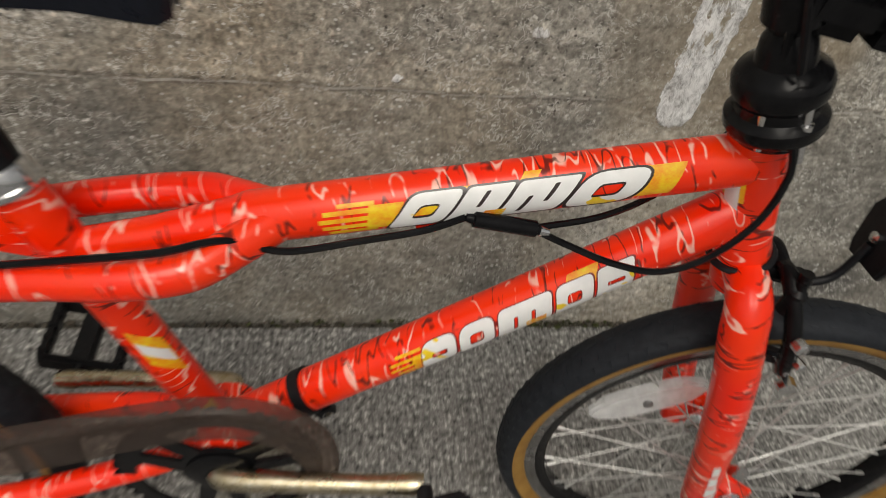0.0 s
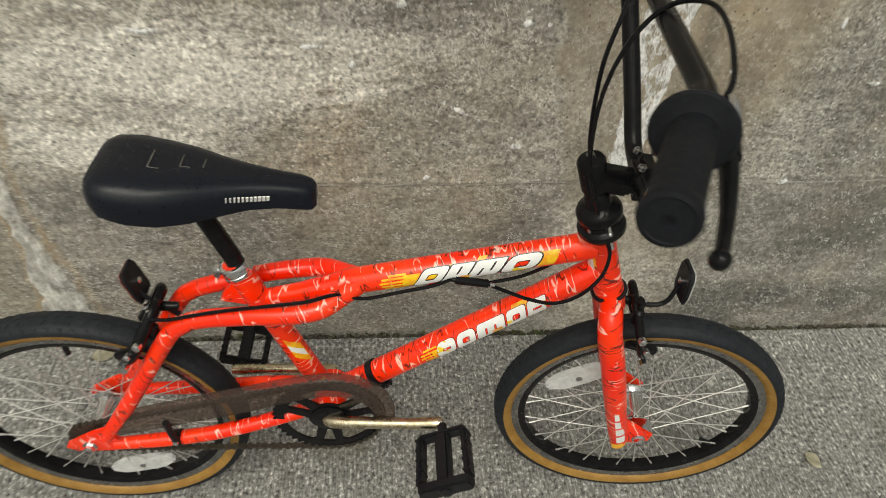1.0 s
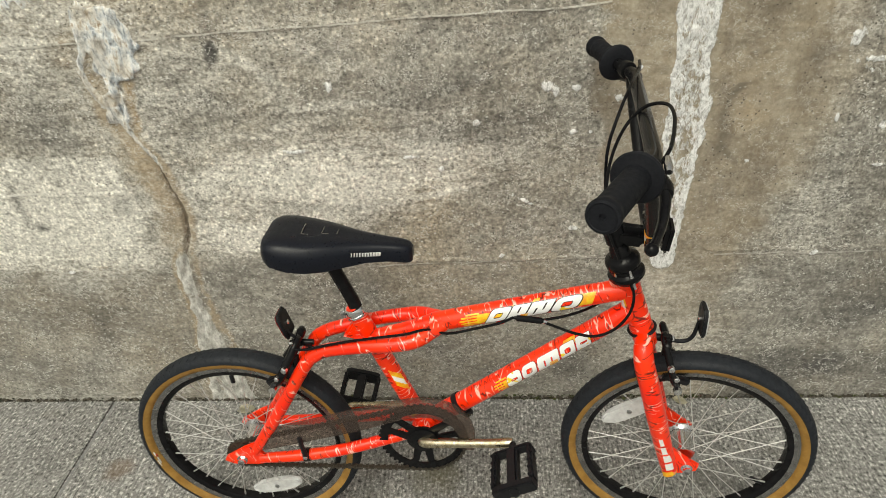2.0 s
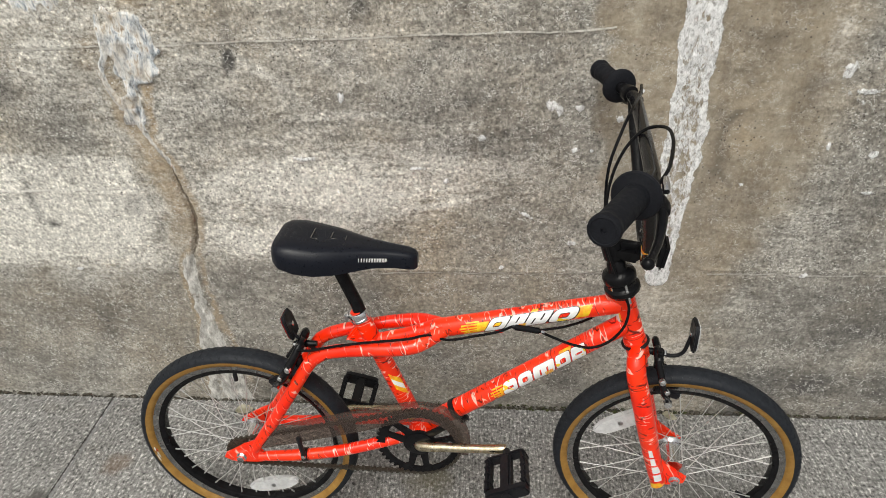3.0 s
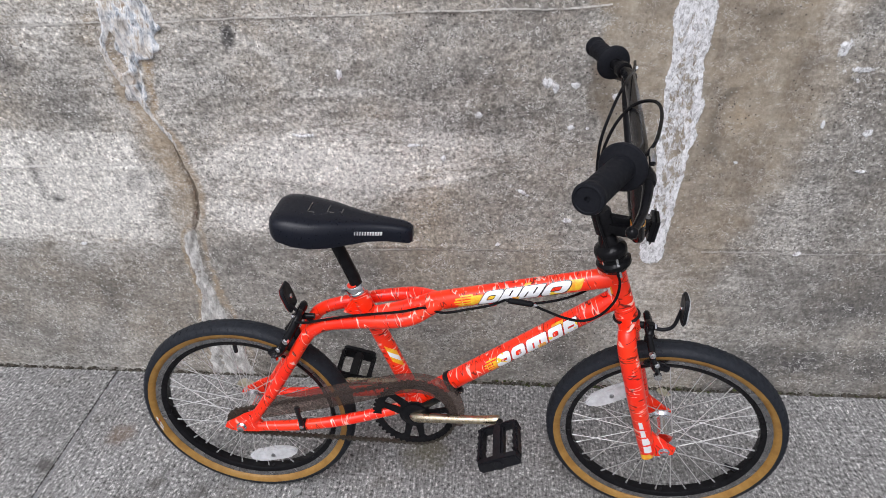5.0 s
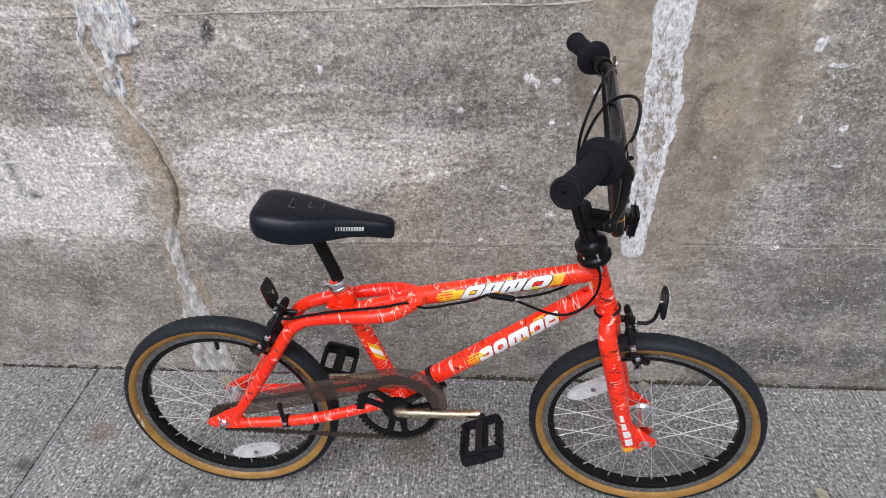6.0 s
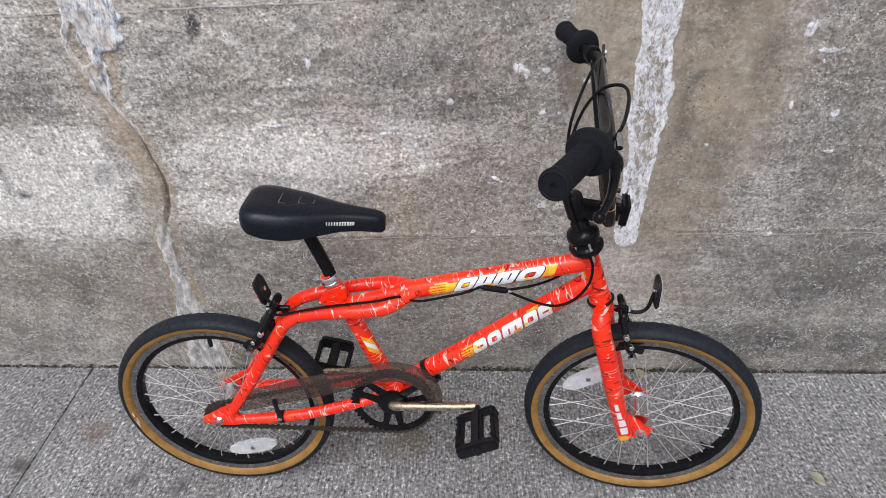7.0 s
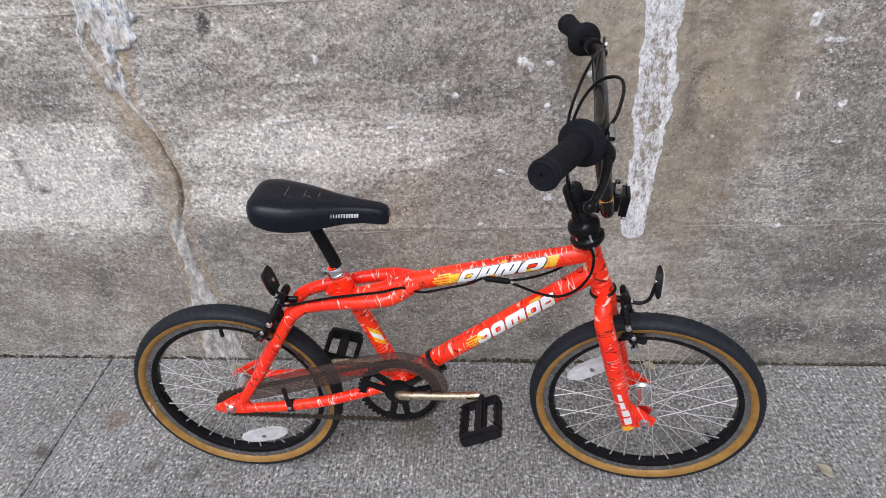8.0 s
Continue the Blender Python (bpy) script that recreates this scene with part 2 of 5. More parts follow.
def frame_paint(name, along_x, along_z):
    """Fluorescent red-orange with thin dark and pale strokes across a bar that runs mostly along (x, z)."""
    k = Mat(name, rough=0.28, coat=0.22)
    k.b.inputs["Specular IOR Level"].default_value = 0.36
    v = k.coords()
    w = k.noise(v, 14, 2)
    red = k.ramp(w, (0.35, (1.0, 0.019, 0.003)), (0.65, (1.0, 0.042, 0.006)))
    wob = k.node("ShaderNodeVectorMath")
    wob.operation = "ADD"
    nz = k.node("ShaderNodeTexNoise", Scale=22.0, Detail=2.0)
    k.link(v, nz.inputs["Vector"])
    sc = k.node("ShaderNodeVectorMath")
    sc.operation = "SCALE"
    sc.inputs["Scale"].default_value = 0.012
    k.link(nz.outputs["Color"], sc.inputs[0])
    k.link(v, wob.inputs[0])
    k.link(sc.outputs[0], wob.inputs[1])
    # strokes wrapped across the tubes
    xyz = k.node("ShaderNodeSeparateXYZ")
    k.link(wob.outputs[0], xyz.inputs[0])
    run = k.math("ADD", k.math("MULTIPLY", xyz.outputs["X"], along_x), k.math("MULTIPLY", xyz.outputs["Z"], along_z))
    for start, tone, thin, wide, low, high in ((0.0, (1.0, 0.60, 0.50), 0.008, 0.022, 0.465, 0.54), (5.3, (0.05, 0.006, 0.005), 0.010, 0.020, 0.47, 0.53)):
        at = k.node("ShaderNodeCombineXYZ")
        k.link(k.math("ADD", run, start), at.inputs["X"])
        k.link(k.math("MULTIPLY", xyz.outputs["Y"], 0.22), at.inputs["Y"])
        k.link(k.math("MULTIPLY", k.math("SUBTRACT", k.math("MULTIPLY", xyz.outputs["Z"], along_x), k.math("MULTIPLY", xyz.outputs["X"], along_z)), 0.2), at.inputs["Z"])
        stroke = k.math("ABSOLUTE", k.math("SUBTRACT", k.noise(at.outputs[0], 62, 1, 0.5), 0.5))
        mp = k.node("ShaderNodeMapping")
        mp.inputs["Location"].default_value = (start, 1.7, 0.4)
        k.link(v, mp.inputs["Vector"])
        stroke = k.math("MULTIPLY", k.ramp(stroke, (thin, 1.0), (wide, 0.0)), k.ramp(k.noise(mp.outputs[0], 38, 2), (low, 0.0), (high, 0.85)))
        c = k.mix(stroke, red if start == 0.0 else c, tone)
    k.color(c)
    k.bump(k.noise(v, 160, 2), 0.05, 0.001)
    return k.m


def speckled(name, a, b, rough, metal=0.0, scale=60, bump=0.15, coat=0.0, spec=0.5):
    """Two close tones of one colour in a grain."""
    k = Mat(name, rough=rough, metal=metal, coat=coat)
    k.b.inputs["Specular IOR Level"].default_value = spec
    v = k.coords()
    n = k.noise(v, scale, 5, 0.7)
    k.color(k.ramp(n, (0.35, a), (0.65, b)))
    k.roughness(k.ramp(k.noise(v, scale * 0.4, 3), (0.3, max(rough - 0.1, 0.02)), (0.7, min(rough + 0.12, 1.0))))
    k.bump(n, bump, 0.0006)
    return k.m


def splashed_vinyl():
    """White film with a few yellow splashes printed over it."""
    k = Mat("white_vinyl_splashed_yellow", rough=0.35, coat=0.3)
    splash = k.ramp(k.noise(k.coords((1, 1, 1.4)), 34, 2, 0.5), (0.645, 0.0), (0.66, 1.0))
    c = k.mix(splash, k.ramp(k.noise(k.coords(), 60, 3), (0.35, 0.80), (0.65, 0.88)), (0.93, 0.66, 0.03))
    k.color(c)
    return k.m


def smoke_plastic():
    k = Mat("smoky_clear_plastic", (0.12, 0.092, 0.08), 0.3)
    out = k.t.nodes["Material Output"]
    clear = k.node("ShaderNodeBsdfTransparent")
    clear.inputs["Color"].default_value = (0.74, 0.68, 0.645, 1)
    both = k.node("ShaderNodeMixShader")
    k.link(k.ramp(k.noise(k.coords(), 25, 4), (0.3, 0.22), (0.7, 0.36)), both.inputs[0])
    k.link(clear.outputs[0], both.inputs[1])
    k.link(k.b.outputs[0], both.inputs[2])
    k.link(both.outputs[0], out.inputs["Surface"])
    return k.m


def reflector_plastic():
    k = Mat("clear_reflector_plastic", (0.86, 0.87, 0.88), 0.12)
    k.bump(k.voronoi(k.coords(), 420), 0.5, 0.001)
    out = k.t.nodes["Material Output"]
    clear = k.node("ShaderNodeBsdfTransparent")
    both = k.node("ShaderNodeMixShader")
    k.link(k.ramp(k.noise(k.coords(), 55, 3), (0.35, 0.42), (0.65, 0.58)), both.inputs[0])
    k.link(clear.outputs[0], both.inputs[1])
    k.link(k.b.outputs[0], both.inputs[2])
    k.link(both.outputs[0], out.inputs["Surface"])
    return k.m


M_WALL, M_SLAB, M_GROUND = concrete_wall(), concrete_ground(), plain_ground()
M_RED = frame_paint("splashed_red_orange_paint", 1.0, 0.45)
M_RED_UPRIGHT = frame_paint("splashed_red_orange_paint_upright", -0.3, 1.0)
M_BLACK = speckled("gloss_black_paint", (0.005, 0.005, 0.006), (0.010, 0.010, 0.011), 0.17, coat=0.0, spec=0.14)
M_SATIN = speckled("satin_black_plastic", (0.005, 0.0052, 0.007), (0.010, 0.0105, 0.013), 0.45, scale=200, spec=0.28)
M_GRIP = speckled("black_grip_rubber", (0.005, 0.0055, 0.008), (0.010, 0.011, 0.015), 0.68, scale=300, bump=0.3, spec=0.2)
M_SADDLE = speckled("black_moulded_saddle", (0.0035, 0.0045, 0.009), (0.007, 0.009, 0.016), 0.34, scale=400, bump=0.2, spec=0.28)
M_TYRE = speckled("black_tyre_rubber", (0.009, 0.011, 0.015), (0.018, 0.021, 0.027), 0.62, scale=90, bump=0.3, spec=0.25)
M_GUM = speckled("tan_gum_sidewall", (0.25, 0.125, 0.022), (0.36, 0.20, 0.045), 0.55, scale=35, bump=0.2)
M_RIM = speckled("brushed_grey_rim", (0.24, 0.24, 0.245), (0.38, 0.38, 0.38), 0.24, metal=0.95, scale=60)
M_CHROME = speckled("bright_chrome", (0.62, 0.62, 0.63), (0.75, 0.75, 0.76), 0.16, metal=1.0)
M_SPOKE = speckled("galvanised_spoke", (0.54, 0.54, 0.53), (0.70, 0.70, 0.69), 0.5, metal=0.7)
M_BRASSY = speckled("tarnished_brassy_chrome", (0.42, 0.34, 0.20), (0.62, 0.56, 0.44), 0.28, metal=1.0, scale=110)
M_CHAIN = speckled("oiled_rusty_chain", (0.035, 0.03, 0.025), (0.10, 0.085, 0.065), 0.5, metal=0.6, scale=250)
M_WHITE = speckled("white_vinyl", (0.80, 0.80, 0.80), (0.86, 0.86, 0.85), 0.35, coat=0.3)
M_SPLASHED = splashed_vinyl()
M_INK = speckled("black_vinyl", (0.02, 0.01, 0.01), (0.03, 0.015, 0.015), 0.35, coat=0.3)
M_WINE = speckled("dark_red_vinyl", (0.16, 0.006, 0.006), (0.26, 0.010, 0.008), 0.35, coat=0.3)
M_YELLOW = speckled("yellow_vinyl", (0.92, 0.24, 0.010), (0.94, 0.66, 0.02), 0.35, scale=70, coat=0.3)
M_REDLENS = speckled("dark_red_lens", (0.22, 0.01, 0.01), (0.3, 0.015, 0.012), 0.15)
M_CLEAR = reflector_plastic()
M_SMOKE = smoke_plastic()
M_MOSS = speckled("dark_moss", (0.035, 0.045, 0.012), (0.085, 0.095, 0.03), 0.95, scale=150, bump=0.5)
M_DIRT = speckled("gutter_dirt", (0.035, 0.03, 0.022), (0.09, 0.078, 0.06), 0.95, scale=90, bump=0.6)
M_LEAF = speckled("dry_pale_leaf", (0.42, 0.39, 0.27), (0.58, 0.55, 0.44), 0.7, scale=80)
M_CHIP = speckled("pale_stone_chip", (0.5, 0.5, 0.48), (0.68, 0.68, 0.66), 0.8, scale=120)


# ---- mesh helpers ----
def part(name, bm, material, parent=None, label="", m=None, smooth=True):
    """Links a bmesh as one mesh object under a thing or a part."""
    me = bpy.data.meshes.new(name)
    bmesh.ops.recalc_face_normals(bm, faces=bm.faces)
    bm.to_mesh(me)
    bm.free()
    if smooth:
        me.shade_smooth()
        me.set_sharp_from_angle(angle=radians(38))
    me.materials.append(material)
    ob = new(name, me)
    ob.parent = parent
    if m is not None:
        ob.matrix_basis = m
    if label:
        tagged(ob, label)
    return ob


def share(name, ob, parent, m):
    """A further piece on the same mesh."""
    o = new(name, ob.data)
    o.parent = parent
    o.matrix_basis = m
    return o


def spline(pts, n=6):
    """A smooth line through points."""
    p = [Vector(q) for q in pts]
    p = [p[0] * 2 - p[1]] + p + [p[-1] * 2 - p[-2]]
    out = []
    for i in range(1, len(p) - 2):
        for j in range(n):
            t = j / n
            a, b, c, d = p[i - 1 : i + 3]
            out.append(0.5 * (2 * b + (c - a) * t + (2 * a - 5 * b + 4 * c - d) * t * t + (3 * b - a - 3 * c + d) * t ** 3))
    return out + [p[-2]]


def sweep(bm, pts, r, seg=16, flat=1.0, cap=True):
    """A round (or flattened) bar along a line; r is one radius or one for each point."""
    pts = [Vector(q) for q in pts]
    rs = r if isinstance(r, (list, tuple)) else [r] * len(pts)
    if len(rs) != len(pts):
        rs = [np.interp(i / (len(pts) - 1), np.linspace(0, 1, len(rs)), rs) for i in range(len(pts))]
    rings, side = [], None
    for i, p in enumerate(pts):
        d = (pts[min(i + 1, len(pts) - 1)] - pts[max(i - 1, 0)]).normalized()
        if side is None:
            side = d.cross(Vector((0, 0, 1)) if abs(d.z) < 0.9 else Vector((0, 1, 0))).normalized()
        side = (side - d * side.dot(d)).normalized()
        up = side.cross(d)
        rings.append([bm.verts.new(p + (side * math.cos(a) * flat + up * math.sin(a)) * rs[i]) for a in [math.tau * j / seg for j in range(seg)]])
    for a, b in zip(rings, rings[1:]):
        for j in range(seg):
            bm.faces.new((a[j], a[(j + 1) % seg], b[(j + 1) % seg], b[j]))
    if cap:
        bm.faces.new(rings[0][::-1])
        bm.faces.new(rings[-1])
    return bm


def lathe(bm, profile, origin, axis, seg=32, cap=True):
    """Turns (radius, height) pairs round an axis."""
    z = Vector(axis).normalized()
    x = z.orthogonal().normalized()
    y = z.cross(x)
    rings = []
    for r, h in profile:
        c = Vector(origin) + z * h
        rings.append([bm.verts.new(c + (x * math.cos(a) + y * math.sin(a)) * max(r, 1e-5)) for a in [math.tau * j / seg for j in range(seg)]])
    for a, b in zip(rings, rings[1:]):
        for j in range(seg):
            bm.faces.new((a[j], a[(j + 1) % seg], b[(j + 1) % seg], b[j]))
    if cap:
        bm.faces.new(rings[0][::-1])
        bm.faces.new(rings[-1])
    return bm


def plate(bm, outline, y0, y1, bevel=0.0015):
    """A flat piece with an outline in x and z, from y0 to y1, its rim eased."""
    a = [bm.verts.new((x, y0, z)) for x, z in outline]
    b = [bm.verts.new((x, y1, z)) for x, z in outline]
    n = len(a)
    fs = [bm.faces.new(a), bm.faces.new(b[::-1])]
    fs += [bm.faces.new((a[i], b[i], b[(i + 1) % n], a[(i + 1) % n])) for i in range(n)]
    if bevel:
        bmesh.ops.bevel(bm, geom=list({e for f in fs[:2] for e in f.edges}), offset=bevel, segments=2, affect="EDGES", clamp_overlap=True)
    return bm


def block(bm, size, m, bevel=0.003):
    made = bmesh.ops.create_cube(bm, size=1.0, matrix=m @ Matrix.Diagonal((*size, 1)))
    if bevel:
        bmesh.ops.bevel(bm, geom=list({e for v in made["verts"] for e in v.link_edges}), offset=bevel, segments=2, affect="EDGES", clamp_overlap=True)
    return bm


def tube_patch(bm, a, b, r, u0, u1, t0, t1, slant, lift, slots=(), n=14):
    """A thin sticker wrapped on a round bar from a to b: u metres along it, t degrees up from its side; slots are holes in parts of 1."""
    a, b = Vector(a), Vector(b)
    d = (b - a).normalized()
    near = Vector((0, -1, 0))
    near = (near - d * near.dot(d)).normalized()
    up = Vector((0, 0, 1))
    up = (up - d * up.dot(d)).normalized()
    g = []
    for i in range(n + 1):
        row = []
        for j in range(n + 1):
            f, h = i / n, j / n
            t = radians(t0 + (t1 - t0) * h)
            u = u0 + (u1 - u0) * f + slant * (h - 0.5)
            row.append(bm.verts.new(a + d * u + (near * math.cos(t) + up * math.sin(t)) * (r + lift)))
        g.append(row)
    for i in range(n):
        for j in range(n):
            f, h = (i + 0.5) / n, (j + 0.5) / n
            if any(s[0] < f < s[1] and s[2] < h < s[3] for s in slots):
                continue
            bm.faces.new((g[i][j], g[i + 1][j], g[i + 1][j + 1], g[i][j + 1]))
    return bm


# ---- the setting: wall, pavement, ground ----
WALL_Y = 0.456


def value_noise(x, z, cell, seed):
    rng = np.random.RandomState(seed)
    g = rng.rand(400, 400)
    u, w = x / cell + 137.3, z / cell + 91.7
    i, j = np.floor(u).astype(int), np.floor(w).astype(int)
    f, h = u - i, w - j
    f, h = f * f * (3 - 2 * f), h * h * (3 - 2 * h)
    i, j = i % 399, j % 399
    return (g[i, j] * (1 - f) + g[i + 1, j] * f) * (1 - h) + (g[i, j + 1] * (1 - f) + g[i + 1, j + 1] * f) * h


def bump01(x):
    return np.clip(x, 0, 1) ** 2 * (3 - 2 * np.clip(x, 0, 1))


def soft_spot(x, z, cx, cz, rx, rz):
    return np.exp(-(((x - cx) / rx) ** 2 + ((z - cz) / rz) ** 2))


def build_wall():
    xs = np.concatenate([np.linspace(-7, -1.24, 90), np.linspace(-1.2, 1.25, 620), np.linspace(1.29, 7, 90)])
    zs = np.concatenate([np.linspace(-0.08, 1.2, 322), np.linspace(1.23, 2.32, 34)])
    X, Z = np.meshgrid(xs, zs)
    x, z = X.ravel(), Z.ravel()
    wob = (value_noise(x, z, 0.06, 3) - 0.5) * 0.05 + (value_noise(x, z, 0.02, 4) - 0.5) * 0.02
    # the crack, running down from the upper part towards the base
    cz = [-0.08, 0.10, 0.230, 0.288, 0.362, 0.442, 0.501, 0.565, 0.612, 0.657, 0.697, 0.739, 0.767, 0.801, 0.838, 0.879, 0.905, 0.941, 0.971, 1.012, 1.056, 1.5, 2.3]
    cx = [-0.63, -0.66, -0.698, -0.699, -0.700, -0.699, -0.690, -0.664, -0.659, -0.668, -0.682, -0.686, -0.698, -0.720, -0.735, -0.750, -0.776, -0.791, -0.797, -0.779, -0.775, -0.82, -0.92]
    fine = (value_noise(x, z, 0.035, 41) - 0.5) * 0.022 + (value_noise(x, z, 0.013, 42) - 0.5) * 0.010
    side = x - np.interp(z, cz, cx) + fine * 0.45
    patchy = value_noise(x, z * 0.5, 0.03, 43)
    crack = bump01(1.25 - np.abs(side) / np.interp(z, [0.2, 0.45, 0.6, 0.74, 0.8], [0.006, 0.007, 0.0085, 0.006, 0.004])) * np.interp(z, [0.1, 0.3, 0.5, 0.56, 0.74, 0.80, 0.9], [0.3, 0.55, 0.7, 1.0, 0.95, 0.35, 0.25])
    crack *= 0.35 + 0.65 * bump01(patchy * 2.4)
    crack = np.maximum(crack, 0.7 * bump01(1.2 - np.abs(x - np.interp(z, [0.84, 0.9, 0.96, 1.0], [-0.733, -0.726, -0.722, -0.716]) + fine) / 0.008) * bump01((z - 0.85) / 0.03) * bump01((0.985 - z) / 0.03) * bump01(patchy * 3 - 0.6))
    # the crust, between its two edges, with a thin stream beside it
    in_l = np.interp(z, [0.84, 0.898, 0.953, 1.0, 1.04, 1.12], [-0.738, -0.755, -0.746, -0.752, -0.758, -0.735])
    in_r = np.interp(z, [0.84, 0.898, 0.944, 0.953, 0.999, 1.056, 1.09, 1.115], [-0.722, -0.714, -0.712, -0.676, -0.661, -0.656, -0.672, -0.715])
    ragged = (value_noise(x, z, 0.022, 46) - 0.5) * 0.034
    inside = np.minimum(x - in_l + 0.010, in_r - x) + fine * 0.6 + ragged
    calcite = bump01(inside / 0.010 + 0.4) * bump01((z - 0.845) / 0.012) * bump01((1.112 - z + ragged) / 0.012)
    calcite = np.maximum(calcite, bump01(1.3 - np.abs(side - 0.006) / 0.011) * np.interp(z, [0.70, 0.745, 0.88, 1.06, 1.12], [0.0, 0.85, 1.0, 0.9, 0.3]) * (z > 0.70) * (0.55 + 0.45 * bump01(patchy * 2)))
    bl = np.interp(z, [0.0, 0.2, 0.307, 0.389, 0.475, 0.52], [-0.74, -0.736, -0.721, -0.734, -0.726, -0.700])
    br = np.interp(z, [0.0, 0.211, 0.288, 0.389, 0.501, 0.52], [-0.60, -0.640, -0.661, -0.675, -0.673, -0.672])
    low_in = np.minimum(x - bl, br - x) + fine * 0.8
    calcite = np.maximum(calcite, 1.0 * bump01(low_in / 0.014) * bump01((0.53 - z) / 0.04) * (0.52 + 0.48 * bump01(value_noise(x * 1.6, z * 0.6, 0.03, 44) * 1.9 - 0.25)))
    calcite = np.maximum(calcite, 0.75 * soft_spot(x, z, -0.90, 1.125, 0.13, 0.030) * bump01(patchy * 2.2 - 0.4))
    calcite = np.maximum(calcite, 0.5 * soft_spot(x + fine, z, -0.815, 0.99, 0.015, 0.014))
    # rusty water marks: a broad band on one side, narrow borders lower down, a strong line by the crust
    band_l = np.interp(z, [0.2, 0.5, 0.634, 0.704, 0.788, 0.860, 0.941, 1.0], [-0.75, -0.74, -0.729, -0.755, -0.762, -0.788, -0.800, -0.80])
    band = bump01((x - band_l + fine * 1.1 + 0.012) / 0.035) * bump01((0.022 - side) / 0.012)
    rust = 0.62 * band * np.interp(z, [0.45, 0.58, 0.7, 0.9, 0.96], [0.0, 0.7, 1.0, 0.85, 0.1])
    rust = np.maximum(rust, 0.85 * bump01(1.1 - np.abs(side - 0.017) / 0.011) * np.interp(z, [0.5, 0.56, 0.75, 0.84], [0.3, 0.8, 0.8, 0.3]) * (z > 0.5) * (z < 0.86))
    rust = np.maximum(rust, 0.95 * bump01(1.1 - np.abs(x - np.interp(z, [0.8, 0.86, 0.95], [-0.708, -0.707, -0.700]) + fine) / 0.013) * bump01((z - 0.79) / 0.04) * bump01((0.955 - z) / 0.02))
    for edge_x in (bl, br):
        rust = np.maximum(rust, 0.72 * bump01(1.1 - np.abs(x - edge_x + fine) / 0.012) * bump01((0.56 - z) / 0.06) * bump01(z / 0.15))
    rust = np.maximum(rust, 0.8 * soft_spot(x + fine, z, -0.70, 1.14, 0.028, 0.035))
    rust = np.maximum(rust, 0.65 * soft_spot(x + fine, z, -0.735, 0.99, 0.020, 0.035))
    rust = np.maximum(rust, 0.5 * soft_spot(x + fine, z, -0.81, 1.03, 0.02, 0.02))
    # the lime streak
    sl = np.interp(z, [0.425, 0.445, 0.479, 0.681, 0.818, 0.942, 1.047, 2.3], [0.492, 0.476, 0.467, 0.465, 0.455, 0.454, 0.451, 0.41])
    sr = np.interp(z, [0.425, 0.446, 0.565, 0.703, 0.818, 0.960, 1.046, 2.3], [0.512, 0.524, 0.533, 0.540, 0.548, 0.533, 0.534, 0.51])
    span = np.minimum(x - sl, sr - x) + fine * 0.55
    strength = np.interp(z, [0.43, 0.50, 0.56, 0.75, 0.95, 1.05], [1.0, 0.92, 0.62, 0.54, 0.60, 0.72])
    rims = bump01(1.3 - np.abs(span - 0.010) / 0.011) * np.interp(z, [0.5, 0.6, 1.05], [0.7, 0.85, 1.0])
    white = bump01(span / 0.008 + 0.5) * bump01((z - 0.424) / 0.014) * np.maximum(strength, rims)
    for px, pz, rx, rz in ((0.203, 0.906, 0.017, 0.013), (0.217, 0.893, 0.009, 0.015), (0.262, 0.902, 0.014, 0.006), (0.047, 0.827, 0.009, 0.008), (0.261, 0.799, 0.009, 0.006), (0.353, 0.877, 0.011, 0.010), (0.274, 0.553, 0.013, 0.008), (0.817, 0.817, 0.008, 0.011), (0.935, 0.707, 0.022, 0.004), (0.851, 0.473, 0.010, 0.007), (-0.267, 0.918, 0.010, 0.013), (-0.03, 0.719, 0.009, 0.008), (0.30, 0.80, 0.007, 0.006), (0.17, 0.62, 0.010, 0.004), (0.86, 0.94, 0.028, 0.008), (0.81, 0.985, 0.010, 0.02), (-1.0, 0.45, 0.01, 0.006), (0.65, 0.72, 0.007, 0.006), (0.11, 0.48, 0.008, 0.005), (0.92, 0.80, 0.012, 0.01), (-0.36, 0.77, 0.03, 0.006), (-0.1, 0.75, 0.02, 0.006)):
        white = np.maximum(white, soft_spot(x + fine * 0.5, z + fine * 0.4, px, pz, rx, rz) * 1.05)
    brown = bump01((x - np.interp(z, [0.2, 0.77, 1.14], [0.46, 0.30, 0.275]) + wob) / 0.035) * bump01((np.interp(z, [0.2, 0.346, 0.466, 0.636, 0.837, 1.05], [0.66, 0.69, 0.735, 0.80, 0.855, 0.85]) - x + wob) / 0.10) * np.interp(z, [0.1, 0.45, 0.8], [0.25, 0.75, 1.0])
    brown *= 1 - 0.55 * soft_spot(x, z, 0.40, 0.56, 0.07, 0.2)
    brown = np.maximum(brown, 0.6 * band * np.interp(z, [0.5, 0.6, 0.9, 1.0], [0.2, 0.9, 0.9, 0.3]))
    n1 = value_noise(x, z * 2.5, 0.22, 11)
    n2 = value_noise(x, z * 1.5, 0.11, 12)
    light = bump01(1 - np.abs(z - 0.70 - 0.06 * np.sin(x * 2.6 + 0.7)) / 0.20) * np.interp(x, [-0.7, -0.55, -0.12, 0.08, 0.3], [0.3, 1, 1, 0.45, 0.1])
    light = np.maximum(light, 1.3 * bump01(1.15 - np.abs(z - 0.60) / 0.2) * bump01((-0.74 - x) / 0.06))
    light = np.maximum(light, 0.4 * soft_spot(x, z, -0.35, 1.0, 0.16, 0.10))
    light = np.maximum(light, 0.95 * soft_spot(x, z, 0.50, 0.36, 0.11, 0.11))
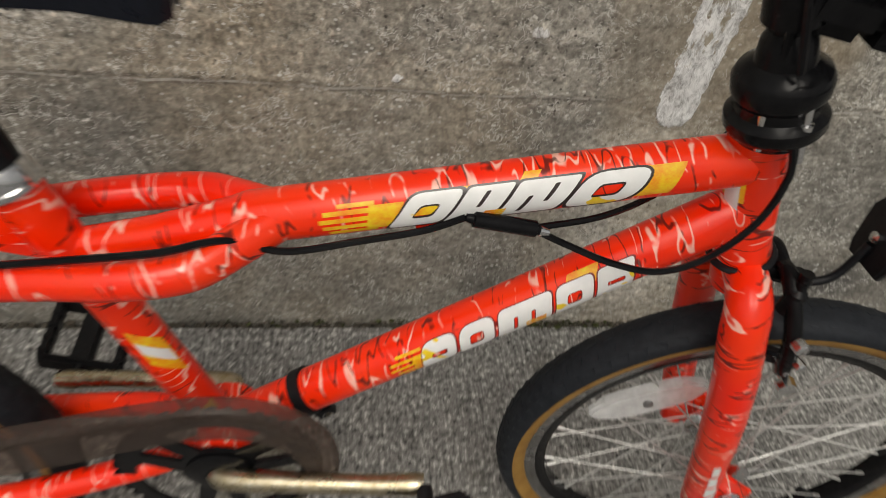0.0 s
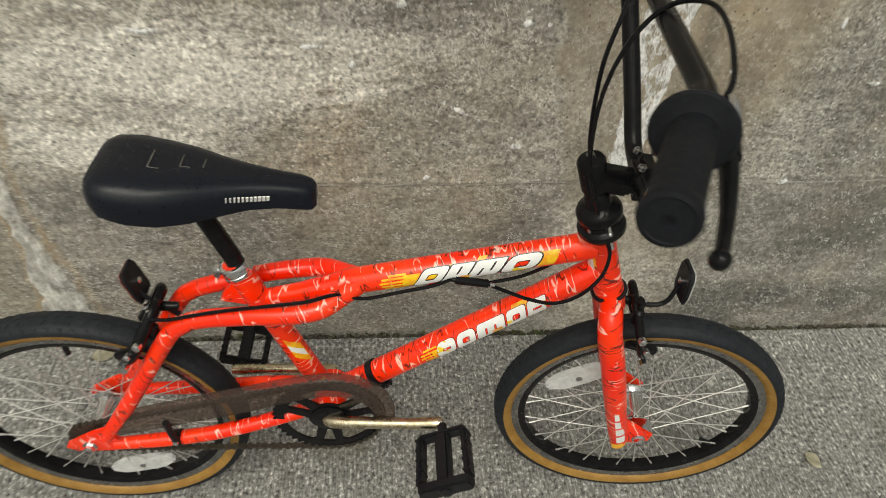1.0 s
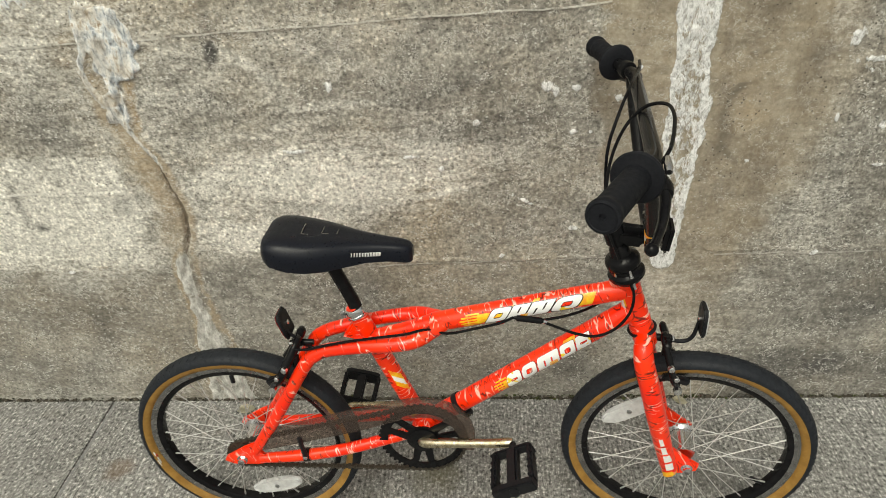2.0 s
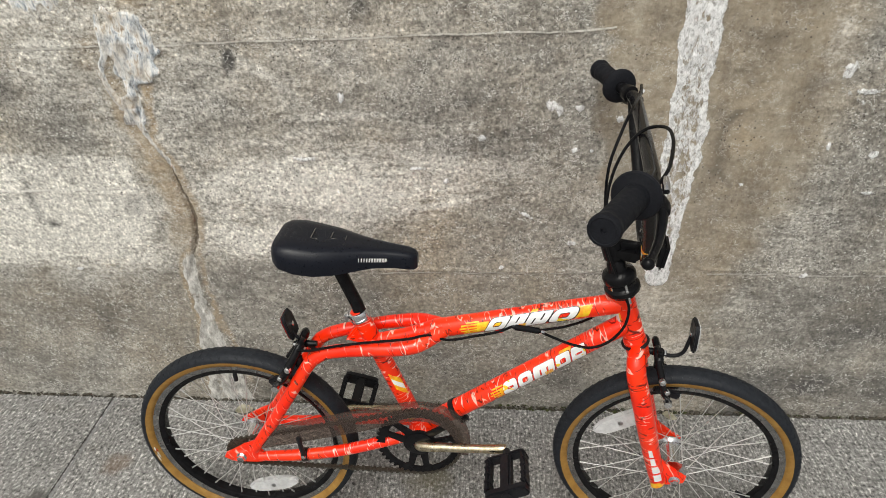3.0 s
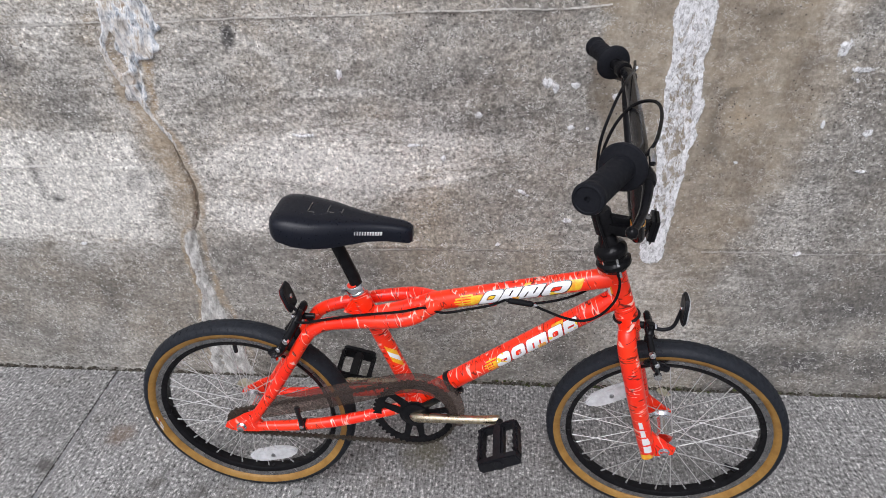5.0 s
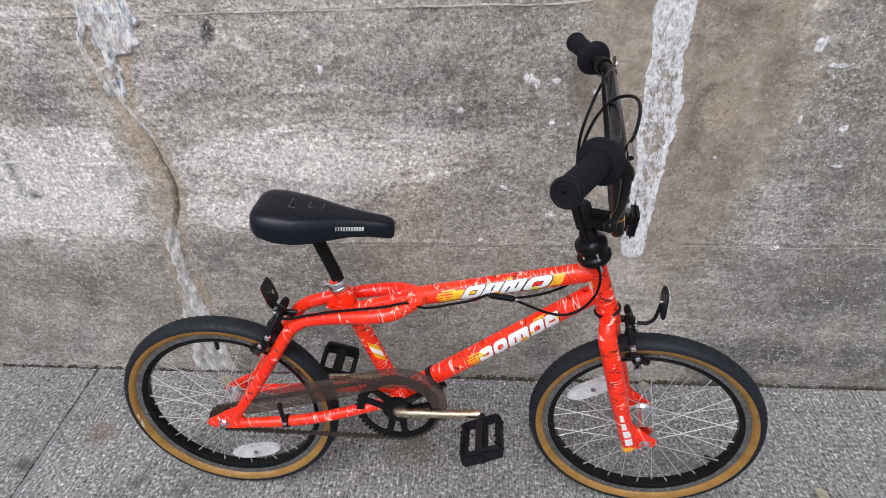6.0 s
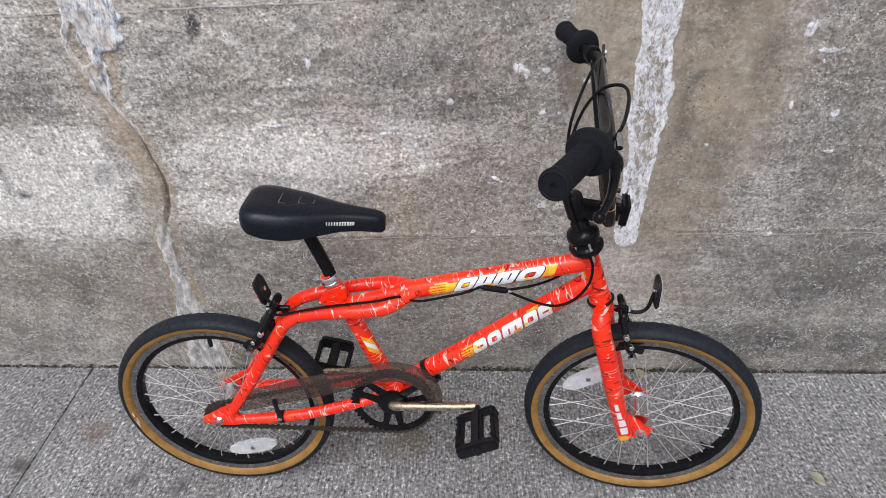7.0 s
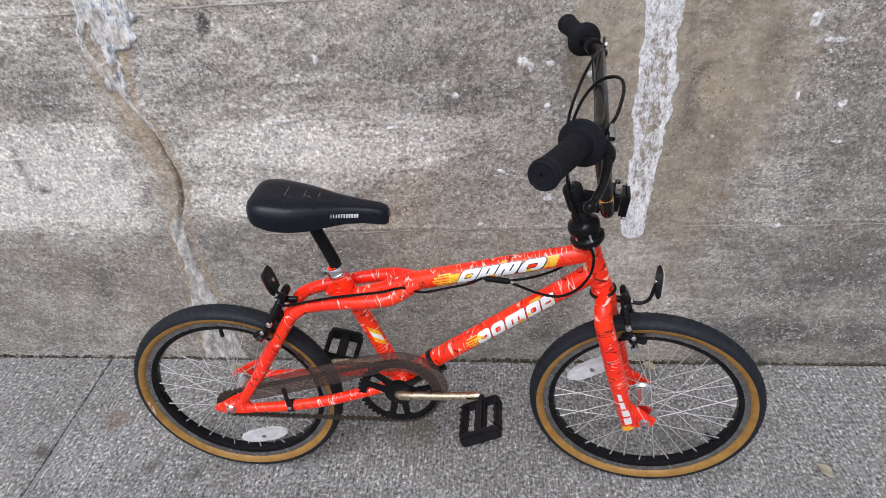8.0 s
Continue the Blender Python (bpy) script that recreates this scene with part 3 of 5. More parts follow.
    light = np.maximum(light, 1.1 * soft_spot(x, z, -0.5, 0.56, 0.2, 0.07))
    light = np.maximum(light, 1.3 * soft_spot(x, z, -0.95, 0.52, 0.2, 0.12))
    light = np.maximum(light, 0.42 * soft_spot(x, z, 0.84, 0.55, 0.12, 0.3))
    light = np.maximum(light, 0.55 * soft_spot(x, z, 0.72, 0.42, 0.05, 0.12))
    light = np.maximum(light, 0.75 * soft_spot(x, z, 0.56, 0.16, 0.13, 0.26))
    light = np.maximum(light, 0.7 * soft_spot(x, z, 0.77, 1.05, 0.03, 0.1))
    light = np.maximum(light, 0.6 * bump01(1 - z / 0.06) * bump01((-0.75 - x) / 0.2))
    light = np.maximum(light, 0.28 * soft_spot(x, z, -0.2, 1.12, 0.6, 0.05))
    light = np.maximum(light, 0.42 * bump01((0.2 - x) / 0.8) * bump01((z - 0.45) / 0.2))
    for px, pz, rx, rz, a in ((-0.45, 0.93, 0.16, 0.012, 0.55), (-0.3, 0.83, 0.22, 0.014, 0.8), (-0.05, 0.75, 0.18, 0.012, 0.8), (-0.35, 0.70, 0.2, 0.016, 1.0), (-0.1, 0.66, 0.25, 0.016, 1.0), (-0.5, 0.98, 0.1, 0.02, 0.45)):
        bend = pz + 0.05 * np.sin((x - px) * 5 + pz * 9)
        light = np.maximum(light, a * soft_spot(x, z, px, bend, rx, rz))
    light = np.clip(light * (0.45 + 0.75 * n1) * (0.6 + 0.6 * n2), 0, 1)
    dark = 0.6 * bump01((0.50 - z) / 0.08) * np.interp(x, [-1.3, -0.9, -0.5, 0.3, 0.42, 0.66, 0.78], [0.6, 0.68, 0.75, 0.85, 0.15, 0.12, 1.1]) * (0.35 + 0.9 * n1)
    for px, pz, rx, rz, a in ((-0.498, 1.06, 0.016, 0.05, 0.55), (-0.21, 1.13, 0.025, 0.05, 0.8), (0.01, 1.13, 0.025, 0.045, 0.6), (0.145, 1.14, 0.025, 0.03, 0.7), (-1.03, 0.94, 0.03, 0.06, 0.7), (-1.03, 0.585, 0.018, 0.011, 1.0), (-1.06, 0.64, 0.012, 0.08, 0.6), (-0.98, 0.25, 0.05, 0.18, 0.65), (-0.85, 0.30, 0.10, 0.12, 0.45), (-0.8, 0.64, 0.03, 0.03, 0.5), (0.02, 0.79, 0.18, 0.018, 0.5), (0.575, 0.80, 0.018, 0.09, 0.55), (-0.6, 0.86, 0.1, 0.02, 0.2), (0.56, 0.70, 0.02, 0.03, 0.45), (0.95, 0.70, 0.18, 0.12, 0.4), (0.92, 0.52, 0.14, 0.14, 0.42), (0.12, 0.86, 0.16, 0.10, 0.32), (-0.95, 0.85, 0.12, 0.08, 0.4), (-0.45, 0.87, 0.2, 0.03, 0.12), (-0.3, 0.62, 0.2, 0.02, 0.3)):
        dark = np.maximum(dark, a * soft_spot(x + wob * 0.4, z, px, pz, rx, rz))
    dark = np.clip(dark + 0.25 * bump01(n2 * 1.6 - 0.7) * (1 - light), 0, 1)
    # dark sweeps left by the form boards, and one strong drip
    for px, pz, rx, rz, a, lean in ((-0.18, 0.95, 0.16, 0.016, 0.5, 0.35), (-0.02, 0.90, 0.18, 0.02, 0.5, 0.25), (-0.28, 0.86, 0.2, 0.018, 0.2, 0.1), (0.0, 0.815, 0.17, 0.03, 0.6, 0.12), (-0.1, 1.01, 0.16, 0.014, 0.4, 0.4), (0.1, 0.98, 0.1, 0.02, 0.45, 0.5), (-0.45, 0.80, 0.16, 0.012, 0.35, 0.05)):
        dark = np.maximum(dark, a * (0.5 + n2) * soft_spot(x, z, px, pz + (x - px) * lean + 0.9 * (x - px) ** 2 + wob * 0.3, rx, rz))
    dark = np.clip(np.maximum(dark, 0.95 * bump01(1.6 - 1.2 * np.hypot((x + 0.503 + fine * 0.3) / 0.016, (z - 0.998 + fine * 0.3) / 0.030))), 0, 1)
    arc = np.abs(np.hypot((x - 0.655) / 0.078, (z - 0.815) / 0.105) - 1)
    dark = np.maximum(dark, 0.62 * bump01(1.1 - arc / 0.16) * (x < 0.63) * (z < 0.90))
    veil = soft_spot(x, z, 0.63, 0.835, 0.035, 0.045)
    rust = np.maximum(rust, 0.42 * veil)
    for x0, z0, x1, z1 in ((0.87, 0.09, 0.955, 0.19), (0.955, 0.19, 0.985, 0.235), (0.90, 0.155, 0.965, 0.185), (-0.43, 0.80, -0.36, 0.775), (0.22, 0.60, 0.10, 0.66), (0.80, 0.95, 0.86, 0.915)):
        f = np.clip(((x - x0) * (x1 - x0) + (z - z0) * (z1 - z0)) / ((x1 - x0) ** 2 + (z1 - z0) ** 2), 0, 1)
        away = np.hypot(x - x0 - f * (x1 - x0), z - z0 - f * (z1 - z0)) + fine * 0.4
        white = np.maximum(white, 0.52 * bump01(1.2 - away / 0.0042))
    # the tool's sweeps on the upper left, and the duller field on the other side
    for px, pz, rx, rz, lean, a in ((-0.50, 0.875, 0.13, 0.030, -0.42, 0.42), (-0.30, 0.885, 0.14, 0.022, -0.15, 0.35), (-0.62, 0.985, 0.07, 0.03, -0.5, 0.25), (-0.16, 0.80, 0.15, 0.014, 0.12, 0.3), (-0.92, 0.86, 0.13, 0.07, 0.0, 0.36), (-0.13, 0.885, 0.2, 0.06, -0.1, 0.5), (-0.25, 1.0, 0.10, 0.03, -0.6, 0.3), (-0.22, 0.775, 0.14, 0.016, -0.1, 0.34)):
        dark = np.maximum(dark, a * (0.55 + 0.6 * n2) * soft_spot(x, z, px, pz + (x - px) * lean + wob * 0.3, rx, rz))
    dark = np.maximum(dark, (0.26 + 0.26 * n1) * bump01((x - 0.78) / 0.1) * bump01((z - 0.15) / 0.2))
    dark = np.maximum(dark, (0.10 + 0.22 * n1) * bump01((x + 0.05) / 0.15) * bump01((0.30 - x) / 0.05) * bump01((z - 0.45) / 0.1))
    for px, pz, rx, rz, lean, a in ((-0.43, 0.965, 0.09, 0.022, -0.75, 0.75), (-0.30, 0.99, 0.06, 0.02, -0.75, 0.55), (-0.42, 0.815, 0.17, 0.02, 0.15, 0.7), (-0.08, 0.855, 0.16, 0.012, -0.12, 0.5)):
        light = np.maximum(light, a * (0.6 + 0.5 * n2) * soft_spot(x, z, px, pz + (x - px) * lean + wob * 0.3, rx, rz))
    rust = np.maximum(rust, 0.55 * bump01(1.2 - np.abs(x - 0.5 * (np.interp(z, cz, cx) + in_l) - 0.004 + fine) / 0.016) * bump01((z - 0.90) / 0.03) * bump01((1.09 - z) / 0.03))
    rust = np.maximum(rust, 0.9 * calcite * bump01(value_noise(x, z, 0.03, 51) * 2.6 - 0.85) * (z > 0.89) * bump01((-0.668 - x) / 0.03))
    pale_field = bump01((-0.765 - x + fine) / 0.04) * bump01((0.778 - z + fine * 0.5) / 0.015) * bump01((z - 0.42) / 0.06)
    light = np.maximum(light, (0.62 + 0.4 * n2) * pale_field * (1 - 0.8 * np.clip(dark, 0, 1)))
    joint = np.zeros_like(x)
    for za, zb, x0, x1 in ((1.02, 1.07, -1.3, 0.30), (0.668, 0.69, -1.3, -0.78), (0.452, 0.47, -0.45, 0.42), (0.47, 0.485, 0.6, 1.4)):
        zc = np.interp(x, [-1.1, 0.3], [za, zb]) + (value_noise(x, z * 0, 0.1, 21) - 0.5) * 0.012
        joint = np.maximum(joint, bump01(1 - np.abs(z - zc) / 0.009) * (x > x0) * (x < x1) * (0.4 + 0.6 * value_noise(x, z, 0.07, 22)))
    y = WALL_Y + (value_noise(x, z, 0.35, 31) - 0.5) * 0.006 + (value_noise(x, z, 0.05, 32) - 0.5) * 0.003 + (value_noise(x, z, 0.017, 33) - 0.5) * 0.0024
    y += crack * 0.012 - calcite * 0.006 - white * 0.0025 - joint * 0.003
    nx, nz = len(xs), len(zs)
    idx = np.arange(nx * nz).reshape(nz, nx)
    quads = np.stack([idx[:-1, :-1], idx[:-1, 1:], idx[1:, 1:], idx[1:, :-1]], -1).reshape(-1, 4).tolist()
    verts = np.stack([x, y, z], 1).tolist()
    n = len(verts)
    # the solid behind the weathered face, running on past both ends of it
    x0, x1, y0, y1, z0, z1 = -7.005, 7.005, WALL_Y + 0.02, 0.78, -0.08, 2.32
    verts += [(x0, y0, z0), (x1, y0, z0), (x1, y1, z0), (x0, y1, z0), (x0, y0, z1), (x1, y0, z1), (x1, y1, z1), (x0, y1, z1)]
    quads += [[n + i for i in q] for q in ((0, 1, 5, 4), (1, 2, 6, 5), (2, 3, 7, 6), (3, 0, 4, 7), (4, 5, 6, 7), (3, 2, 1, 0))]
    me = bpy.data.meshes.new("wall_north")
    me.from_pydata(verts, [], quads)
    for name, val in (("white", white), ("brown", brown), ("rust", rust), ("crack", crack), ("calcite", calcite), ("light", light), ("dark", dark)):
        a = me.attributes.new(name, "FLOAT", "POINT")
        a.data.foreach_set("value", np.concatenate([val, np.zeros(8)]).astype(np.float32))
    me.shade_smooth()
    me.materials.append(M_WALL)
    return tagged(new("wall_north", me), "weathered grey-brown cast concrete wall, cracked and lime-streaked", "wall", kind="structure")


build_wall()

bm = bmesh.new()
bmesh.ops.create_grid(bm, x_segments=24, y_segments=24, size=60)
tagged(part("ground", bm, M_GROUND, m=pose(0, 0, -0.03), smooth=False), "grey concrete ground beyond the pavement", "ground", kind="structure")

pavement = tagged(new("pavement"), "grey broom-finished concrete pavement with a tooled joint", "pavement", kind="structure")
for x0, x1 in ((-6.0, -3.45), (-3.444, -1.0275), (-1.0215, 1.44), (1.446, 3.9), (3.906, 6.4)):
    bm = bmesh.new()
    block(bm, (x1 - x0, 1.75, 0.12), pose((x0 + x1) / 2, WALL_Y - 0.014 - 0.875, -0.06), 0.004)
    part("slab", bm, M_SLAB, pavement)

bm = bmesh.new()
block(bm, (0.05, 1.75, 0.1), pose(-1.0245, WALL_Y - 0.889, -0.0545), 0)
part("joint_bed", bm, M_GROUND, pavement)

rng = random.Random(5)


def clump(bm, c, r, flat=0.6):
    made = bmesh.ops.create_icosphere(bm, subdivisions=1, radius=r, matrix=Matrix.Translation(c))
    for v in made["verts"]:
        d = v.co - Vector(c)
        v.co = Vector(c) + Vector((d.x * rng.uniform(0.7, 1.5), d.y * rng.uniform(0.6, 1.2), d.z * flat * rng.uniform(0.5, 1.3)))


bm = bmesh.new()
for i in range(1500):
    x = rng.uniform(-1.7, 1.7)
    clump(bm, (x, WALL_Y - rng.uniform(0.000, 0.019), rng.uniform(-0.010, -0.001)), rng.choice((0.0015, 0.002, 0.003, 0.004, 0.007)))
tagged(part("gutter_dirt", bm, M_DIRT, smooth=False), "dark soil and grit in the joint along the wall", "dirt", kind="stuff")
bm = bmesh.new()
for x0, x1, k in ((0.15, 0.65, 46), (-0.35, 0.15, 18), (0.65, 1.3, 16)):
    for i in range(k):
        x = rng.uniform(x0, x1)
        y = WALL_Y - rng.uniform(0.0, 0.02)
        if rng.random() < 0.35:
            clump(bm, (x, y, 0.0), rng.uniform(0.003, 0.007), 0.8)
        else:
            for q in range(3):
                lean = Vector((rng.uniform(-0.012, 0.012), -rng.uniform(0.0, 0.012), rng.uniform(0.006, 0.016)))
                sweep(bm, [(x, y, -0.002), Vector((x, y, 0)) + lean * 0.6, Vector((x, y, 0)) + lean * 1.0 + Vector((0, -0.003, -0.001))], [0.0012, 0.0009, 0.0003], 4)
tagged(part("moss", bm, M_MOSS, smooth=False), "dark green moss and sprouts along the wall's foot", "moss", kind="stuff")


def leaf_thing(x, y, turn, size, mat, label, name, cat):
    bm = bmesh.new()
    n = 9
    rows = []
    for i in range(n):
        f = i / (n - 1)
        w = size * 0.42 * math.sin(math.pi * f) ** 0.7 * (1 - 0.25 * f) + 0.0006
        rows.append([bm.verts.new(((f - 0.5) * size, s * w, 0.002 + 0.006 * abs(s) * math.sin(3 * f + 1) + 0.004 * f)) for s in (-1, -0.5, 0, 0.5, 1)])
    for a, b in zip(rows, rows[1:]):
        for j in range(4):
            bm.faces.new((a[j], a[j + 1], b[j + 1], b[j]))
    bmesh.ops.solidify(bm, geom=bm.faces[:], thickness=0.0008)
    tagged(part(name, bm, mat, m=pose(x, y, 0.001, 0, 0, turn)), label, cat)


leaf_thing(0.952, 0.071, -55, 0.040, M_LEAF, "dry pale curled leaf lying on the pavement", "leaf", "leaf")
leaf_thing(-0.376, 0.039, 80, 0.03, M_CHIP, "small white paper scrap lying on the pavement", "paper_scrap", "litter")
leaf_thing(-0.62, 0.40, 20, 0.05, M_LEAF, "dry leaf lying at the wall's foot", "leaf", "leaf")
leaf_thing(0.60, 0.425, -20, 0.04, M_LEAF, "dry leaf lying at the wall's foot", "leaf", "leaf")
bm = bmesh.new()
for i in range(260):
    clump(bm, (rng.uniform(-1.4, 1.4), rng.uniform(-0.5, 0.43), 0.0004), rng.choice((0.0012, 0.0016, 0.002, 0.003)))
tagged(part("grit", bm, M_CHIP, smooth=False), "scattered pale grit on the pavement", "grit", kind="stuff")

# ---- the bicycle, in its own space: x forwards, y to its left (the wall), z up ----
bike = tagged(new("bicycle"), "red-orange splash-painted freestyle bicycle with tan-wall tyres leaning on the wall", "bicycle")
bike.matrix_basis = pose(0, 0.0634, 0, -1.7, 0, -1.5)
UP = Vector((-0.3338, 0, 0.9426))
PIVOT = Vector((0.327, 0, 0.640))
STEER = Matrix.Translation(PIVOT) @ Matrix.Rotation(radians(-7.2), 4, UP) @ Matrix.Translation(-PIVOT)
RAISED = Matrix.Translation((0.004, -0.007, -0.002)) @ STEER
REAR, FRONT, BB = Vector((-0.464, 0, 0.2505)), Vector((0.473, 0, 0.2550)), Vector((-0.072, 0, 0.305))
TOP_A, TOP_B = Vector((-0.035, 0, 0.578)), Vector((0.318, 0, 0.656))
DOWN_A, DOWN_B = Vector((-0.062, 0, 0.318)), Vector((0.334, 0, 0.612))


def on_steerer(s):
    return PIVOT + UP * s


def both(p, s):
    return Vector((p[0], p[1] * s, p[2]))


# frame
bm = bmesh.new()
lathe(bm, [(0.019, -0.086), (0.0225, -0.084), (0.0225, -0.070), (0.021, -0.066), (0.021, 0.030), (0.0225, 0.034), (0.0225, 0.046), (0.019, 0.048)], PIVOT, UP)
frame_part = part("frame", bm, M_RED_UPRIGHT, bike, "red-orange tubular frame with dark and pale strokes")
bm = bmesh.new()
sweep(bm, [TOP_A - Vector((0.01, 0, 0.004)), TOP_A, TOP_A.lerp(TOP_B, 0.5), TOP_B], [0.018, 0.0195, 0.0198, 0.0198], 24)
part("top_tube", bm, M_RED, frame_part)
bm = bmesh.new()
sweep(bm, [DOWN_A, DOWN_A.lerp(DOWN_B, 0.5), DOWN_B], 0.0205, 24)
part("down_tube", bm, M_RED, frame_part)
bm = bmesh.new()
lathe(bm, [(0.022, -0.036), (0.027, -0.034), (0.027, 0.034), (0.022, 0.036)], BB, (0, 1, 0))
part("bottom_bracket", bm, M_RED, frame_part)
SEAT_TOP = Vector((-0.187, 0, 0.600))
bm = bmesh.new()
sweep(bm, [BB, BB.lerp(SEAT_TOP, 0.5), SEAT_TOP], 0.0178, 24)
plate(bm, [(-0.192, 0.585), (-0.172, 0.582), (-0.160, 0.545), (-0.172, 0.535), (-0.218, 0.545)], -0.011, 0.011, 0.004)
part("seat_tube", bm, M_RED_UPRIGHT, frame_part)
for s in (-1, 1):
    bm = bmesh.new()
    line = [(-0.015, 0.004, 0.581), (-0.042, 0.024, 0.573), (-0.072, 0.043, 0.565), (-0.115, 0.047, 0.558), (-0.173, 0.042, 0.550), (-0.243, 0.035, 0.535), (-0.274, 0.036, 0.520), (-0.294, 0.038, 0.499), (-0.34, 0.044, 0.422), (-0.39, 0.050, 0.338), (-0.435, 0.055, 0.270)]
    sweep(bm, spline([both(p, s) for p in line], 5), [0.0150, 0.0150, 0.0146, 0.0142, 0.0138, 0.0136, 0.0136, 0.0138, 0.0135, 0.013, 0.011], 18)
    part("seat_stay", bm, M_RED, frame_part)
    bm = bmesh.new()
    line = [(-0.425, 0.055, 0.250), (-0.339, 0.052, 0.257), (-0.249, 0.047, 0.271), (-0.158, 0.036, 0.292), (-0.095, 0.022, 0.304)]
    sweep(bm, spline([both(p, s) for p in line], 5), [0.0105, 0.0125, 0.0125, 0.0125, 0.0125], 16)
    part("chain_stay", bm, M_RED, frame_part)
    bm = bmesh.new()
    plate(bm, [(-0.505, 0.243), (-0.498, 0.257), (-0.478, 0.268), (-0.455, 0.285), (-0.432, 0.296), (-0.421, 0.280), (-0.418, 0.262), (-0.395, 0.258), (-0.398, 0.240), (-0.43, 0.234), (-0.455, 0.237), (-0.47, 0.232), (-0.487, 0.236)], s * 0.055 - 0.004, s * 0.055 + 0.004, 0.002)
    part("dropout", bm, M_RED, frame_part)
bm = bmesh.new()
sweep(bm, [(-0.296, -0.03, 0.496), (-0.296, 0.03, 0.496)], 0.008, 12)
part("stay_bridge", bm, M_RED, frame_part)
bm = bmesh.new()
sweep(bm, [TOP_A, (-0.10, 0, 0.557), (-0.165, 0, 0.540)], [0.0180, 0.0150, 0.0140], 20)
part("tie_tube", bm, M_RED, frame_part)
# a small braze-on under the top bar and a tie under the forks' race
bm = bmesh.new()
block(bm, (0.016, 0.008, 0.007), pose(0.088, -0.012, 0.586, 0, -13, 0), 0.002)
part("cable_guide", bm, M_RED, frame_part)
bm = bmesh.new()
ring = [on_steerer(-0.079) + (Vector((0.9426, 0, 0.3338)) * math.cos(a) + Vector((0, 1, 0)) * math.sin(a)) * 0.0245 for a in np.linspace(0, math.tau, 25)]
sweep(bm, ring, 0.0032, 8)
part("cable_tie", bm, M_SATIN, frame_part)
mid = DOWN_A.lerp(DOWN_B, 0.165)
d = (DOWN_B - DOWN_A).normalized()
bm = bmesh.new()
lathe(bm, [(0.0218, -0.006), (0.0232, -0.0055), (0.0232, 0.0055), (0.0218, 0.006)], mid, d, 28)
block(bm, (0.02, 0.012, 0.014), Matrix.Translation(mid + Vector((0.018, -0.004, -0.024))) @ pose(0, 0, 0, 0, -36, 0), 0.002)
part("guard_band", bm, M_SATIN, frame_part, "black plastic band with its bolt")
bm = bmesh.new()
lathe(bm, [(0.006, -0.014), (0.006, 0.004), (0.004, 0.005)], mid + Vector((0.022, -0.006, -0.027)), (0, -1, 0), 10)
part("band_bolt", bm, M_CHROME, frame_part)


# stickers: slanted plain white shapes edged in black, with yellow splashes
def patch_part(name, mat, label, parent, *args):
    bm = bmesh.new()
    tube_patch(bm, *args)
    part(name, bm, mat, parent, label)


def rounded(u0, u1, w0, w1, slant, ease=0.25, n=5):
    """A slanted four-sided outline with eased corners."""
    c = [Vector((u0 - slant / 2, w0)), Vector((u1 - slant / 2, w0)), Vector((u1 + slant / 2, w1)), Vector((u0 + slant / 2, w1))]
    out = []
    for i in range(4):
        p, q, r = c[i - 1], c[i], c[(i + 1) % 4]
        e = ease * min((p - q).length, (r - q).length)
        a, b = q + (p - q).normalized() * e, q + (r - q).normalized() * e
        out += [a.lerp(q, f).lerp(q.lerp(b, f), f) for f in [j / n for j in range(n + 1)]]
    return out


def wrapped(bm, loops, a, b, r, lift):
    """Fills outlines (metres along the bar, metres round it) with holes, and rolls the film on to the bar."""
    edges = []
    for loop in loops:
        vs = [bm.verts.new((p[0], p[1], 0)) for p in loop]
        edges += [bm.edges.new((vs[i], vs[(i + 1) % len(vs)])) for i in range(len(vs))]
    bmesh.ops.triangle_fill(bm, use_beauty=True, edges=edges)
    for k in range(-9, 10):
        bmesh.ops.bisect_plane(bm, geom=bm.verts[:] + bm.edges[:] + bm.faces[:], plane_co=(0, k * 0.0022, 0), plane_no=(0, 1, 0))
    a, b = Vector(a), Vector(b)
    d = (b - a).normalized()
    near, up = Vector((0, -1, 0)), Vector((0, 0, 1))
    near, up = (near - d * near.dot(d)).normalized(), (up - d * up.dot(d)).normalized()
    for v in bm.verts:
        t = v.co.y / r
        v.co = a + d * v.co.x + (near * math.cos(t) + up * math.sin(t)) * (r + lift)
    return bm


